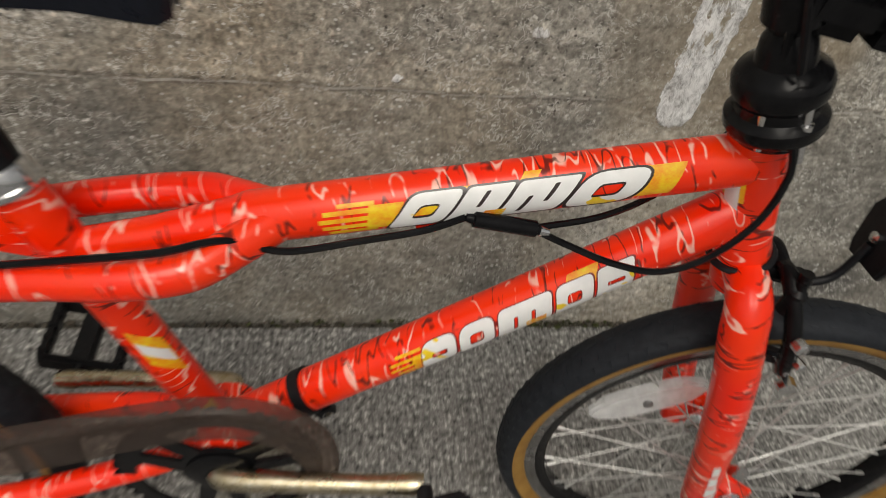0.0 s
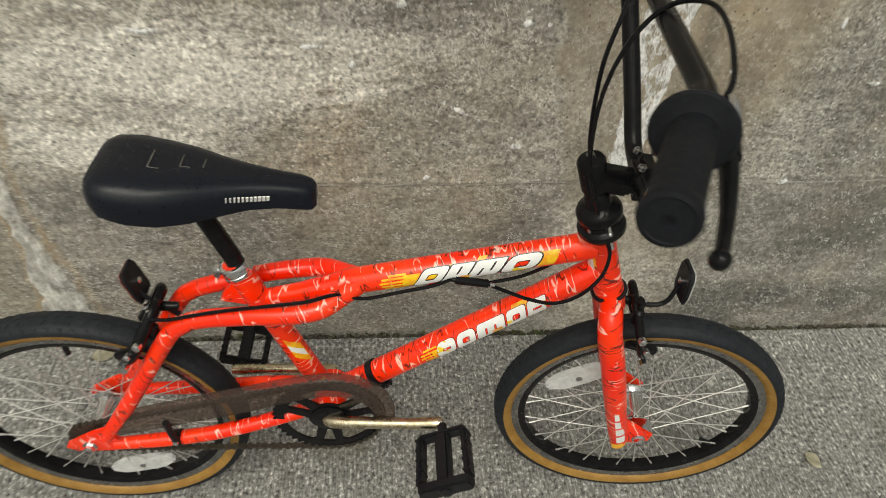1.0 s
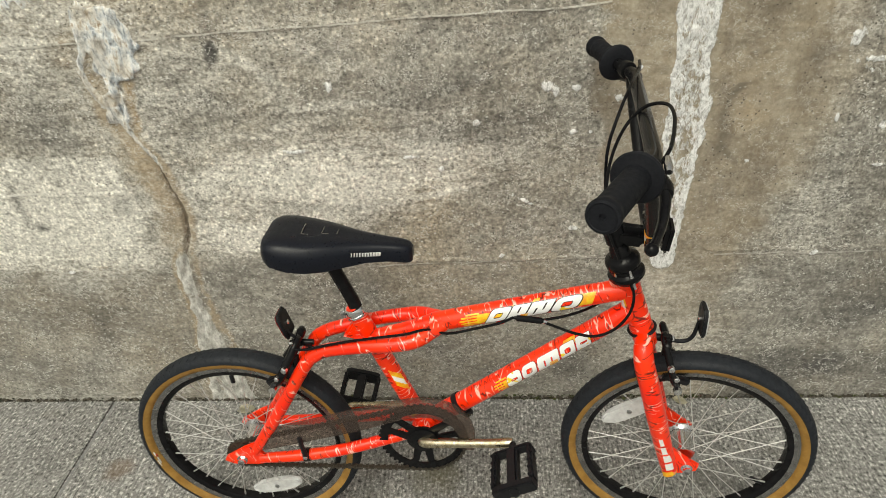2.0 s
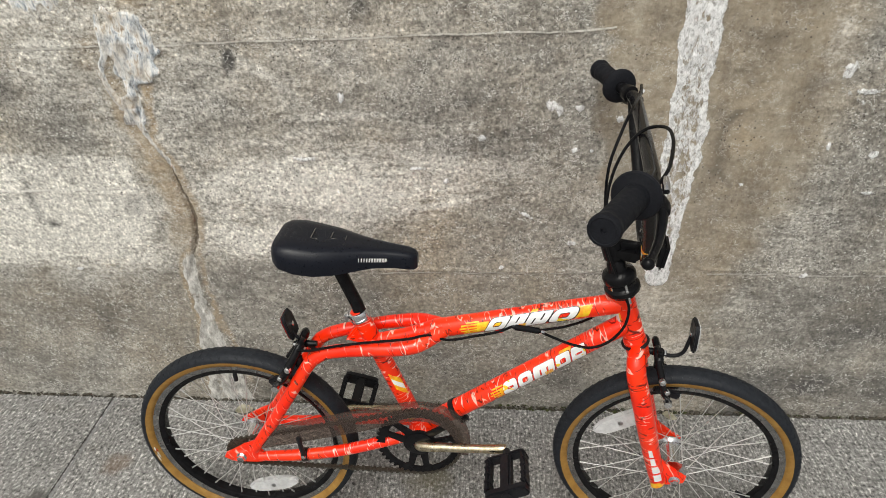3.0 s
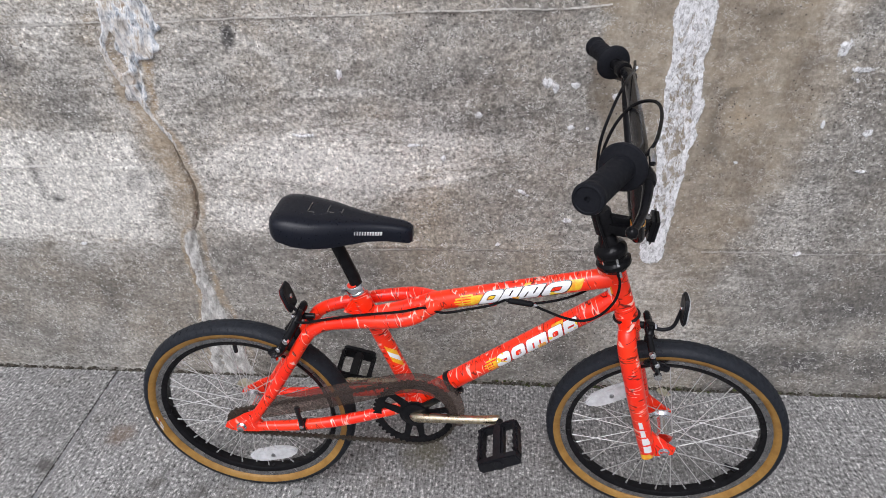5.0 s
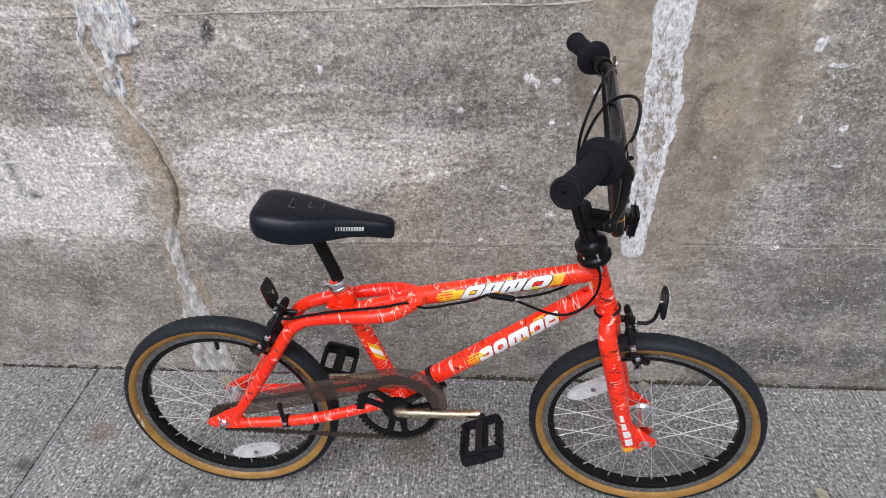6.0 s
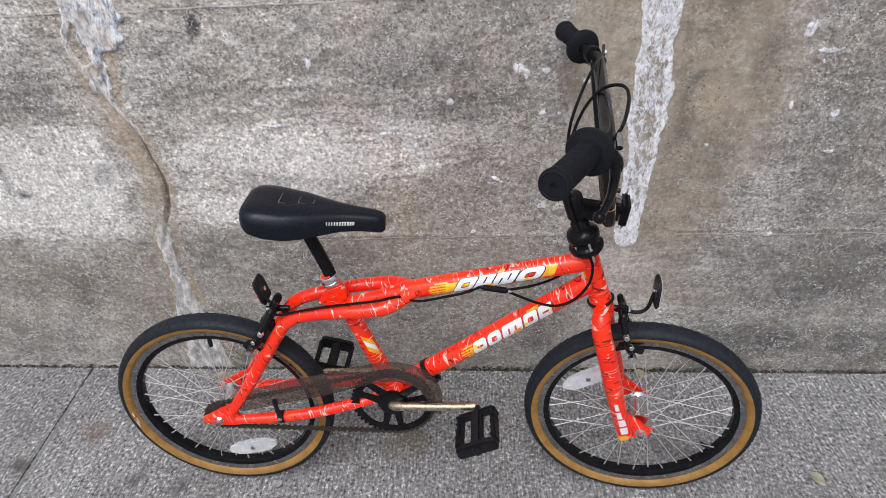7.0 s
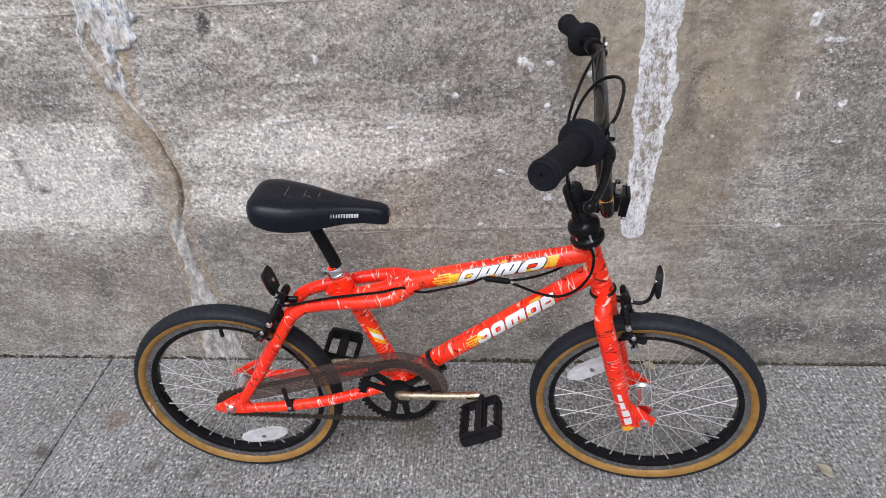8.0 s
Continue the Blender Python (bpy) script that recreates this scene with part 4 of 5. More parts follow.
def sticker_row(a, b, r, rows, w0, w1, slant, rim, ink, drop=0.0):
    """Plain white shapes on a darker rim; each row: start, end, ease of its corners, and its slots as parts of 1."""
    h = w1 - w0
    for u0, u1, ease, slots in rows:
        holes = []
        for f0, f1, g0, g1 in slots:
            mid_h = (g0 + g1) / 2 - 0.5
            holes.append((u0 + (u1 - u0) * f0 + slant * mid_h, u0 + (u1 - u0) * f1 + slant * mid_h, w0 + h * g0, w0 + h * g1, slant * (g1 - g0)))
        bm = bmesh.new()
        wrapped(bm, [rounded(u0, u1, w0, w1, slant, ease)] + [rounded(*q, 0.3, 3)[::-1] for q in holes], a, b, r, 0.0009)
        part("sticker", bm, M_SPLASHED, frame_part, "plain white slanted sticker shape")
        bm = bmesh.new()
        grown = [(q[0] + rim * 0.6, q[1] - rim * 0.6, q[2] + rim * 0.6, q[3] - rim * 0.6, q[4] * 0.9) for q in holes if q[1] - q[0] > rim * 2.6 and q[3] - q[2] > rim * 2.6]
        wrapped(bm, [rounded(u0 - rim, u1 + rim, w0 - rim - drop, w1 + rim * 0.7, slant * 1.08, ease)] + [rounded(*q, 0.3, 3)[::-1] for q in grown], a, b, r, 0.0005)
        part("sticker_edge", bm, ink, frame_part, "dark sticker outline")


RING = ((0.30, 0.70, 0.32, 0.68),)
SLITS = ((0.29, 0.37, 0.2, 0.66), (0.62, 0.70, 0.2, 0.66))
sticker_row(TOP_A, TOP_B, 0.0198, [(0.104, 0.141, 0.22, RING), (0.1435, 0.176, 0.10, ((0.44, 0.54, 0.45, 0.86),)), (0.179, 0.222, 0.10, ((0.30, 0.38, 0.14, 0.6), (0.62, 0.70, 0.40, 0.86))), (0.2255, 0.274, 0.42, RING)], -0.0100, 0.0160, 0.022, 0.0022, M_INK, 0.0012)
sticker_row(DOWN_A, DOWN_B, 0.0205, [(0.206, 0.239, 0.34, ((0.30, 0.74, 0.42, 0.58),)), (0.2425, 0.275, 0.34, RING), (0.279, 0.327, 0.18, SLITS), (0.331, 0.363, 0.20, RING), (0.3665, 0.397, 0.12, ((0.28, 0.76, 0.42, 0.56),))], -0.0125, 0.0160, 0.012, 0.0012, M_WINE, 0.0014)
patch_part("splash_sticker", M_YELLOW, "yellow splash-shaped stickers", frame_part, TOP_A, TOP_B, 0.0198, 0.272, 0.300, -20, 48, 0.012, 0.0003)
patch_part("splash_sticker", M_YELLOW, "yellow splash-shaped stickers", frame_part, TOP_A, TOP_B, 0.0198, 0.082, 0.106, -22, 34, 0.004, 0.0003)
for i, (t0, t1, n) in enumerate(((-26, -17, 0.03), (-10, -2, 0.034), (6, 14, 0.036), (22, 30, 0.032), (36, 43, 0.022))):
    patch_part("splash_sticker", M_YELLOW, "yellow splash-shaped stickers", frame_part, TOP_A, TOP_B, 0.0198, 0.084 - n, 0.088, t0 - 2, t1, 0.0, 0.0004, (), 6)
patch_part("splash_sticker", M_YELLOW, "yellow splash-shaped stickers", frame_part, TOP_A, TOP_B, 0.0198, 0.112, 0.15, 0, 50, 0.01, 0.0003)
patch_part("splash_sticker", M_YELLOW, "yellow splash-shaped stickers", frame_part, TOP_A, TOP_B, 0.0198, 0.19, 0.202, 40, 66, 0.006, 0.0003)
patch_part("splash_sticker", M_YELLOW, "yellow splash-shaped stickers", frame_part, TOP_A, TOP_B, 0.0198, 0.16, 0.175, -40, -6, 0.006, 0.0009)
patch_part("splash_sticker", M_YELLOW, "yellow splash-shaped stickers", frame_part, DOWN_A, DOWN_B, 0.0205, 0.196, 0.214, -34, 16, 0.004, 0.0003)
for t0, n in ((-30, 0.02), (-16, 0.026), (0, 0.03), (16, 0.028), (32, 0.02)):
    patch_part("splash_sticker", M_YELLOW, "yellow splash-shaped stickers", frame_part, DOWN_A, DOWN_B, 0.0205, 0.205 - n, 0.21, t0, t0 + 8, 0.0, 0.0004, (), 6)
patch_part("splash_sticker", M_YELLOW, "yellow splash-shaped stickers", frame_part, DOWN_A, DOWN_B, 0.0205, 0.345, 0.372, 25, 62, 0.008, 0.0003)
patch_part("splash_sticker", M_YELLOW, "yellow splash-shaped stickers", frame_part, DOWN_A, DOWN_B, 0.0205, 0.300, 0.318, -44, -8, 0.004, 0.0009)
patch_part("tube_sticker", M_YELLOW, "", frame_part, BB, SEAT_TOP, 0.0178, 0.120, 0.164, 2, 66, -0.026, 0.0005)
patch_part("tube_sticker", M_YELLOW, "", frame_part, on_steerer(-0.05), on_steerer(0.05), 0.021, 0.04, 0.09, -95, -40, 0.0, 0.0005)
patch_part("tube_sticker", M_YELLOW, "", frame_part, BB, SEAT_TOP, 0.0178, 0.045, 0.06, -30, 60, 0.006, 0.0005)
patch_part("tube_sticker", M_WHITE, "", frame_part, BB, SEAT_TOP, 0.0178, 0.135, 0.150, 4, 62, -0.026, 0.0009)
patch_part("tube_sticker", M_WHITE, "", frame_part, on_steerer(-0.05), on_steerer(0.05), 0.021, 0.03, 0.062, -85, -50, 0.004, 0.0009)

# fork
LEG_T, LEG_B = Vector((0.356, 0, 0.552)), Vector((0.437, 0, 0.238))
bm = bmesh.new()
lathe(bm, [(0.017, -0.115), (0.022, -0.112), (0.022, -0.092), (0.018, -0.088)], PIVOT, UP)
sweep(bm, spline([(0.358, -0.048, 0.535), (0.357, -0.03, 0.552), (0.357, 0, 0.556), (0.357, 0.03, 0.552), (0.358, 0.048, 0.535)], 6), 0.0175, 16)
fork = part("fork", bm, M_RED_UPRIGHT, bike, "red-orange fork", STEER)
for s in (-1, 1):
    bm = bmesh.new()
    line = [(0.357, 0.024 * s, 0.5545), (0.356, 0.043 * s, 0.545), (0.360, 0.0535 * s, 0.520), (0.374, 0.060 * s, 0.475), (0.398, 0.064 * s, 0.390), (0.424, 0.060 * s, 0.300), (0.442, 0.055 * s, 0.238)]
    sweep(bm, spline(line, 5), [0.0177, 0.0184, 0.0190, 0.0192, 0.0188, 0.0172, 0.0155], 20)
    part("fork_leg", bm, M_RED_UPRIGHT, fork)
    bm = bmesh.new()
    plate(bm, [(0.420, 0.302), (0.435, 0.312), (0.452, 0.292), (0.474, 0.275), (0.496, 0.265), (0.493, 0.246), (0.468, 0.238), (0.436, 0.229)], s * 0.054 - 0.004, s * 0.054 + 0.004, 0.002)
    part("fork_dropout", bm, M_RED, fork)
A, B = Vector((0.398, -0.064, 0.390)), Vector((0.442, -0.055, 0.238))
for i in range(4):
    patch_part("fork_sticker", M_WHITE, "plain white sticker bar", fork, A, B, 0.0186, 0.035 + i * 0.026, 0.056 + i * 0.026, -12, 34, 0.004, 0.0012, (), 8)
patch_part("fork_sticker", M_YELLOW, "yellow sticker", fork, A, B, 0.0165, 0.142, 0.158, -50, 60, 0.0, 0.0008)
patch_part("fork_sticker", M_YELLOW, "yellow sticker", fork, A, B, 0.0178, 0.06, 0.085, 30, 55, 0.0, 0.0010)


# wheels
def build_wheel(name, m, reflector_angle, reflector_r, reflector_tilt, valve_angle, rear):
    bm = bmesh.new()
    lathe(bm, [(0.2050, -0.0128), (0.2145, -0.0145), (0.2195, -0.0150), (0.2195, -0.0125), (0.209, -0.0105), (0.2075, 0.0), (0.209, 0.0105), (0.2195, 0.0125), (0.2195, 0.0150), (0.2145, 0.0145), (0.2050, 0.0128)], (0, 0, 0), (0, 1, 0), 96, cap=False)
    wheel = part("wheel", bm, M_RIM, bike, "spoked wheel with a tan-wall tyre", m)
    bm = bmesh.new()
    lathe(bm, [(0.2052, -0.0129), (0.1965, -0.0118), (0.1935, -0.0095), (0.1915, 0.0), (0.1935, 0.0095), (0.1965, 0.0118), (0.2052, 0.0129)], (0, 0, 0), (0, 1, 0), 96, cap=False)
    part("rim_bed", bm, M_BLACK, wheel, "black inner rim face")
    for s in (-1, 1):
        bm = bmesh.new()
        lathe(bm, [(0.2165, 0.0130 * s), (0.2180, 0.0172 * s), (0.2225, 0.0202 * s), (0.2275, 0.0222 * s), (0.2315, 0.0228 * s)], (0, 0, 0), (0, 1, 0), 96, cap=False)
        part("sidewall", bm, M_GUM, wheel, "tan gum sidewall")
    bm = bmesh.new()
    lathe(bm, [(0.2312, -0.0226), (0.232, -0.0233), (0.2365, -0.023), (0.2415, -0.0202), (0.2455, -0.0143), (0.2475, -0.007), (0.248, 0), (0.2475, 0.007), (0.2455, 0.0143), (0.2415, 0.0202), (0.2365, 0.023), (0.232, 0.0233), (0.2312, 0.0226)], (0, 0, 0), (0, 1, 0), 96, cap=False)
    n = 84
    for i in range(n):
        a = math.tau * i / n
        for y, rr, w, t, l in ((-0.0180, 0.2409, 0.0075, 52, 0.0115), (0.0180, 0.2409, 0.0075, -52, 0.0115), (-0.0068, 0.2461, 0.0095, 14, 0.0125), (0.0068, 0.2461, 0.0095, -14, 0.0125)):
            off = 0.5 if abs(y) > 0.01 else 0.0
            rot = Matrix.Rotation(a + off * math.tau / n, 4, "Y") @ pose(0, y, rr, t, 0, 14 if y > 0 else -14)
            bmesh.ops.create_cube(bm, size=1.0, matrix=rot @ Matrix.Diagonal((l * 0.92, w * 0.92, 0.0027 if abs(y) > 0.01 else 0.0030, 1)))
    part("tyre", bm, M_TYRE, wheel, "black block-tread tyre")
    # hub
    bm = bmesh.new()
    hw = 0.034 if not rear else 0.032
    hb = 0.0195 if not rear else 0.0135
    fl = 0.0275 if not rear else 0.0235
    lathe(bm, [(0.008, -hw - 0.006), (0.013, -hw - 0.004), (fl, -hw - 0.0015), (fl, -hw + 0.0015), (hb + 0.003, -hw + 0.005), (hb, -hw + 0.014), (hb, 0), (hb, hw - 0.014), (hb + 0.003, hw - 0.005), (fl, hw - 0.0015), (fl, hw + 0.0015), (0.013, hw + 0.004), (0.008, hw + 0.006)], (0, 0, 0), (0, 1, 0), 28)
    part("hub", bm, M_CHROME, wheel, "silver hub")
    bm = bmesh.new()
    sweep(bm, [(0, -0.072, 0), (0, 0.072, 0)], 0.0048, 12)
    part("axle", bm, M_RIM, wheel)
    for s in (-1, 1):
        bm = bmesh.new()
        lathe(bm, [(0.0115, 0.0592 * s), (0.0115, 0.0612 * s)], (0, 0, 0), (0, 1, 0), 20)
        lathe(bm, [(0.0085, 0.0612 * s), (0.0088, 0.0625 * s), (0.0086, 0.0695 * s), (0.0065, 0.0705 * s)], (0, 0, 0), (0, 1, 0), 6)
        part("axle_nut", bm, M_CHROME, wheel)
    # spokes, crossed in threes on each flange
    first = {}
    for i in range(36):
        s = -1 if i % 2 else 1
        a = math.tau * (i + 0.5) / 36
        lead = 1 if (i // 2) % 2 else -1
        b = a + lead * radians(62)
        p = Vector((0.0205 * math.sin(b), s * hw, 0.0205 * math.cos(b)))
        q = Vector((0.196 * math.sin(a), s * 0.003, 0.196 * math.cos(a)))
        key = (s, lead)
        spin = Matrix.Rotation(a, 4, "Y")
        if key not in first:
            bm = bmesh.new()
            inv = spin.inverted()
            p, q = inv @ p, inv @ q
            sweep(bm, [p, p.lerp(q, 0.93)], 0.00094, 6)
            sweep(bm, [p.lerp(q, 0.925), q], 0.0018, 6)
            first[key] = part("spoke", bm, M_SPOKE, wheel, "", spin)
        else:
            share("spoke", first[key], wheel, spin)
    # clear spoke reflector
    bm = bmesh.new()
    pts = []
    for i in range(20):
        a = math.tau * i / 20
        pts.append((0.062 * math.copysign(abs(math.cos(a)) ** 0.85, math.cos(a)), 0.0175 * math.copysign(abs(math.sin(a)) ** 0.8, math.sin(a))))
    plate(bm, pts, -0.006, 0.006, 0.003)
    turn = Matrix.Rotation(-radians(reflector_angle), 4, "Y") @ Matrix.Translation((reflector_r, 0, 0)) @ pose(0, -0.008, 0, 0, 90 + reflector_tilt, 0)
    refl = part("spoke_reflector", bm, M_CLEAR, wheel, "clear white spoke reflector", turn)
    bm = bmesh.new()
    lathe(bm, [(0.005, 0), (0.005, 0.0025), (0.003, 0.0035)], (0, -0.006, 0), (0, -1, 0), 12)
    part("reflector_screw", bm, M_RIM, refl)
    bm = bmesh.new()
    va = Matrix.Rotation(-radians(valve_angle), 4, "Y")
    sweep(bm, [va @ Vector((0.193, 0, 0)), va @ Vector((0.185, 0, 0)), va @ Vector((0.183, 0, 0)), va @ Vector((0.166, 0, 0))], [0.0042, 0.004, 0.0048, 0.0045], 10)
    part("valve", bm, M_SATIN, wheel, "black valve cap")
    return wheel


front_wheel = build_wheel("wheel", STEER @ Matrix.Translation(FRONT) @ Matrix.Diagonal((1.024, 1.0, 1.024, 1)), 141, 0.152, 14, -28, False)
rear_wheel = build_wheel("wheel", Matrix.Translation(REAR), -75, 0.147, 0, 92, True)
bm = bmesh.new()
for i in range(18):
    a = math.tau * i / 18
    bmesh.ops.create_cube(bm, size=1.0, matrix=Matrix.Rotation(a, 4, "Y") @ Matrix.Translation((0, -0.043, 0.0345)) @ Matrix.Diagonal((0.005, 0.003, 0.007, 1)))
lathe(bm, [(0.018, -0.048), (0.032, -0.045), (0.032, -0.041), (0.018, -0.036)], (0, 0, 0), (0, 1, 0), 32)
part("freewheel", bm, M_CHAIN, rear_wheel, "dark toothed freewheel")
for a0, a1, r, mat in ((187, 190, 0.2255, M_WHITE), (191, 196, 0.2235, M_CHIP), (193, 198, 0.2270, M_CHIP), (189, 191, 0.2225, M_RED)):
    bm = bmesh.new()
    sweep(bm, [(r * math.cos(radians(a)), -0.0216 - (r - 0.2225) * 0.35, r * math.sin(radians(a))) for a in np.linspace(a0, a1, 6)], [0.0006, 0.0014, 0.0012, 0.0015, 0.0010, 0.0005], 8)
    part("scuff", bm, mat, rear_wheel, "pale scuff in the tan sidewall")

# drive: one-piece crank, ring, chain, smoky guard, pedals
bm = bmesh.new()
line = [(-0.072, 0.0, 0.305), (-0.074, -0.036, 0.304), (-0.070, -0.050, 0.304), (-0.050, -0.057, 0.309), (0.0, -0.066, 0.319), (0.06, -0.075, 0.330), (0.100, -0.080, 0.338), (0.112, -0.081, 0.340)]
far = [(-0.144 - x, -y, 0.610 - z) for x, y, z in line]
sweep(bm, spline(line, 6), [0.0105, 0.0105, 0.0115, 0.011, 0.0095, 0.009, 0.0105, 0.009], 16)
sweep(bm, spline(far, 6), [0.0105, 0.0105, 0.0115, 0.011, 0.0095, 0.009, 0.0105, 0.009], 16)
crank = part("crank", bm, M_BRASSY, bike, "tarnished brassy one-piece crank")
bm = bmesh.new()
teeth = 44
loops = [[]]
for i in range(teeth * 4):
    a = math.tau * i / (teeth * 4)
    r = (0.0865, 0.0925, 0.0925, 0.0865)[i % 4]
    loops[0].append((r * math.cos(a), r * math.sin(a)))


def window(mid, half_in, half_out, r0, r1):
    """An opening between two arcs, its corners eased."""
    arc_in = [(r0 * math.cos(a), r0 * math.sin(a)) for a in np.linspace(mid - half_in, mid + half_in, 5)]
    arc_out = [(r1 * math.cos(a), r1 * math.sin(a)) for a in np.linspace(mid + half_out * 0.9, mid - half_out * 0.9, 11)]
    r2 = r1 - 0.006
    ends = [[(r2 * math.cos(mid + s * half_out), r2 * math.sin(mid + s * half_out))] for s in (1, -1)]
    return arc_in + ends[0] + arc_out + ends[1]


for i in range(3):
    down = radians(-92 + 120 * i)
    loops.append(window(down, 0.10, 0.15, 0.036, 0.0725))
    loops.append(window(down + math.pi / 3, 0.44, 0.70, 0.034, 0.0735))
edges = []
for loop in loops:
    vs = [bm.verts.new((x, -0.0450, z)) for x, z in loop]
    edges += [bm.edges.new((vs[i], vs[(i + 1) % len(vs)])) for i in range(len(vs))]
bmesh.ops.triangle_fill(bm, use_beauty=True, edges=edges, normal=(0, -1, 0))
made = bmesh.ops.extrude_face_region(bm, geom=bm.faces[:])
for v in made["geom"]:
    if isinstance(v, bmesh.types.BMVert):
        v.co.y += 0.0042
chainring = part("chainring", bm, M_BLACK, crank, "black toothed chainring with three paired arms", Matrix.Translation(BB))
bm = bmesh.new()
lathe(bm, [(0.016, -0.0452), (0.029, -0.0454), (0.030, -0.0475), (0.024, -0.0495), (0.014, -0.050)], (0, 0, 0), (0, 1, 0), 32)
part("ring_boss", bm, M_BLACK, chainring)
bm = bmesh.new()
RC, RR = 0.090, 0.0345
loop = []
da = math.atan2(BB.z - REAR.z, BB.x - REAR.x)
alpha = math.acos((RC - RR) / (BB - REAR).length)
for k in np.linspace(da + math.pi - alpha, da - math.pi + alpha, 40):
    loop.append((BB.x + RC * math.cos(k), BB.z + RC * math.sin(k)))
for k in np.linspace(da - math.pi + alpha, da - math.pi - alpha, 14):
    loop.append((REAR.x + RR * math.cos(k), REAR.z + RR * math.sin(k)))
loop.append(loop[0])
loop = np.array(loop)
cum = np.concatenate([[0], np.cumsum(np.hypot(*np.diff(loop, axis=0).T))])
links = int(cum[-1] / 0.0127)
for i in range(links):
    s = cum[-1] * (i + 0.5) / links
    x, z = np.interp(s, cum, loop[:, 0]), np.interp(s, cum, loop[:, 1])
    x2, z2 = np.interp(s + 0.002, cum, loop[:, 0]), np.interp(s + 0.002, cum, loop[:, 1])
    rot = pose(x, -0.0425, z) @ Matrix.Rotation(-math.atan2(z2 - z, x2 - x), 4, "Y")
    w = 0.0085 if i % 2 else 0.0065
    bmesh.ops.create_cube(bm, size=1.0, matrix=rot @ Matrix.Diagonal((0.0112, w, 0.0040, 1)))
    bmesh.ops.create_cube(bm, size=1.0, matrix=rot @ Matrix.Translation((0.0063, 0, 0)) @ Matrix.Diagonal((0.0062, 0.0095, 0.0076, 1)))
part("chain", bm, M_CHAIN, bike, "dark oiled roller chain", smooth=False)
# guard: a thin face with a top lip, curled over the ring's front
gu = spline([(-0.415, 0, 0.300), (-0.39, 0, 0.330), (-0.30, 0, 0.360), (-0.20, 0, 0.391), (-0.12, 0, 0.415), (-0.06, 0, 0.424), (-0.01, 0, 0.410), (0.022, 0, 0.378), (0.036, 0, 0.335), (0.034, 0, 0.292)], 6)
gl = spline([(-0.410, 0, 0.280), (-0.38, 0, 0.288), (-0.30, 0, 0.312), (-0.20, 0, 0.342), (-0.13, 0, 0.368), (-0.075, 0, 0.382), (-0.035, 0, 0.376), (-0.008, 0, 0.356), (0.006, 0, 0.326), (0.010, 0, 0.296)], 6)
bm = bmesh.new()
rows = []
for a, b in zip(gu, gl):
    c, e = a.lerp(b, 0.06), a
    rows.append([bm.verts.new((b.x, -0.0595, b.z)), bm.verts.new((a.lerp(b, 0.5).x, -0.0615, a.lerp(b, 0.5).z)), bm.verts.new((c.x, -0.0600, c.z)), bm.verts.new((e.x, -0.0565, e.z)), bm.verts.new((e.x, -0.046, e.z + 0.001))])
for a, b in zip(rows, rows[1:]):
    for j in range(4):
        bm.faces.new((a[j], a[j + 1], b[j + 1], b[j]))
bmesh.ops.recalc_face_normals(bm, faces=bm.faces)
bmesh.ops.solidify(bm, geom=bm.faces[:], thickness=0.0014)
guard = part("chain_guard", bm, M_SMOKE, bike, "smoky see-through plastic chain guard")
bm = bmesh.new()
lathe(bm, [(0.0130, -0.007), (0.0145, -0.006), (0.0145, 0.006), (0.0130, 0.007)], (-0.322, -0.0515, 0.260), (1, 0, 0.13), 18)
sweep(bm, [(-0.322, -0.063, 0.268), (-0.325, -0.066, 0.300), (-0.328, -0.063, 0.322)], [0.006, 0.005, 0.006], 8)
part("guard_clip", bm, M_SATIN, guard, "black clip")
bm = bmesh.new()
lathe(bm, [(0.005, 0), (0.005, 0.003), (0.003, 0.004)], (-0.322, -0.0665, 0.268), (0, -1, 0), 8)
part("clip_screw", bm, M_CHROME, guard)


def build_pedal(m, s):
    """A platform: two long rails, end plates, a middle barrel; x along travel, y outwards."""
    bm = bmesh.new()
    sweep(bm, [(0, 0.0, 0), (0, 0.018, 0), (0, 0.10, 0)], [0.008, 0.0085, 0.0105], 12)
    block(bm, (0.026, 0.088, 0.022), pose(0, 0.06, 0), 0.005)
    pedal = part("pedal", bm, M_SATIN, bike, "black plastic platform pedal", m @ Matrix.Diagonal((0.88, 1, 1.08, 1)))
    for x in (-1, 1):
        bm = bmesh.new()
        block(bm, (0.012, 0.086, 0.024), pose(x * 0.043, 0.059, 0, 0, 0, -2 * x), 0.004)
        for y in (0.024, 0.041, 0.058, 0.075, 0.092):
            block(bm, (0.0125, 0.005, 0.0262), pose(x * 0.043, y, 0), 0.0015)
        part("rail", bm, M_SATIN, pedal)
    bm = bmesh.new()
    plate(bm, [(-0.050, -0.006), (-0.044, -0.013), (0.044, -0.013), (0.050, -0.006), (0.046, 0.010), (0.036, 0.0135), (-0.036, 0.0135), (-0.046, 0.010)], 0.098, 0.114, 0.003)
    part("end_plate", bm, M_SATIN, pedal)
    bm = bmesh.new()
    plate(bm, [(-0.046, -0.010), (0.046, -0.010), (0.042, 0.011), (-0.042, 0.011)], 0.014, 0.023, 0.003)
    part("end_plate", bm, M_SATIN, pedal)
    bm = bmesh.new()
    lathe(bm, [(0.011, 0.1142), (0.011, 0.1160), (0.008, 0.1168)], (0, 0, 0), (0, 1, 0), 18)
    part("end_cap", bm, M_SATIN, pedal)
    return pedal


build_pedal(pose(0.112, -0.085, 0.340, 0, 26, 180), -1)
build_pedal(pose(-0.243, 0.085, 0.264, 0, 14, 0), 1)

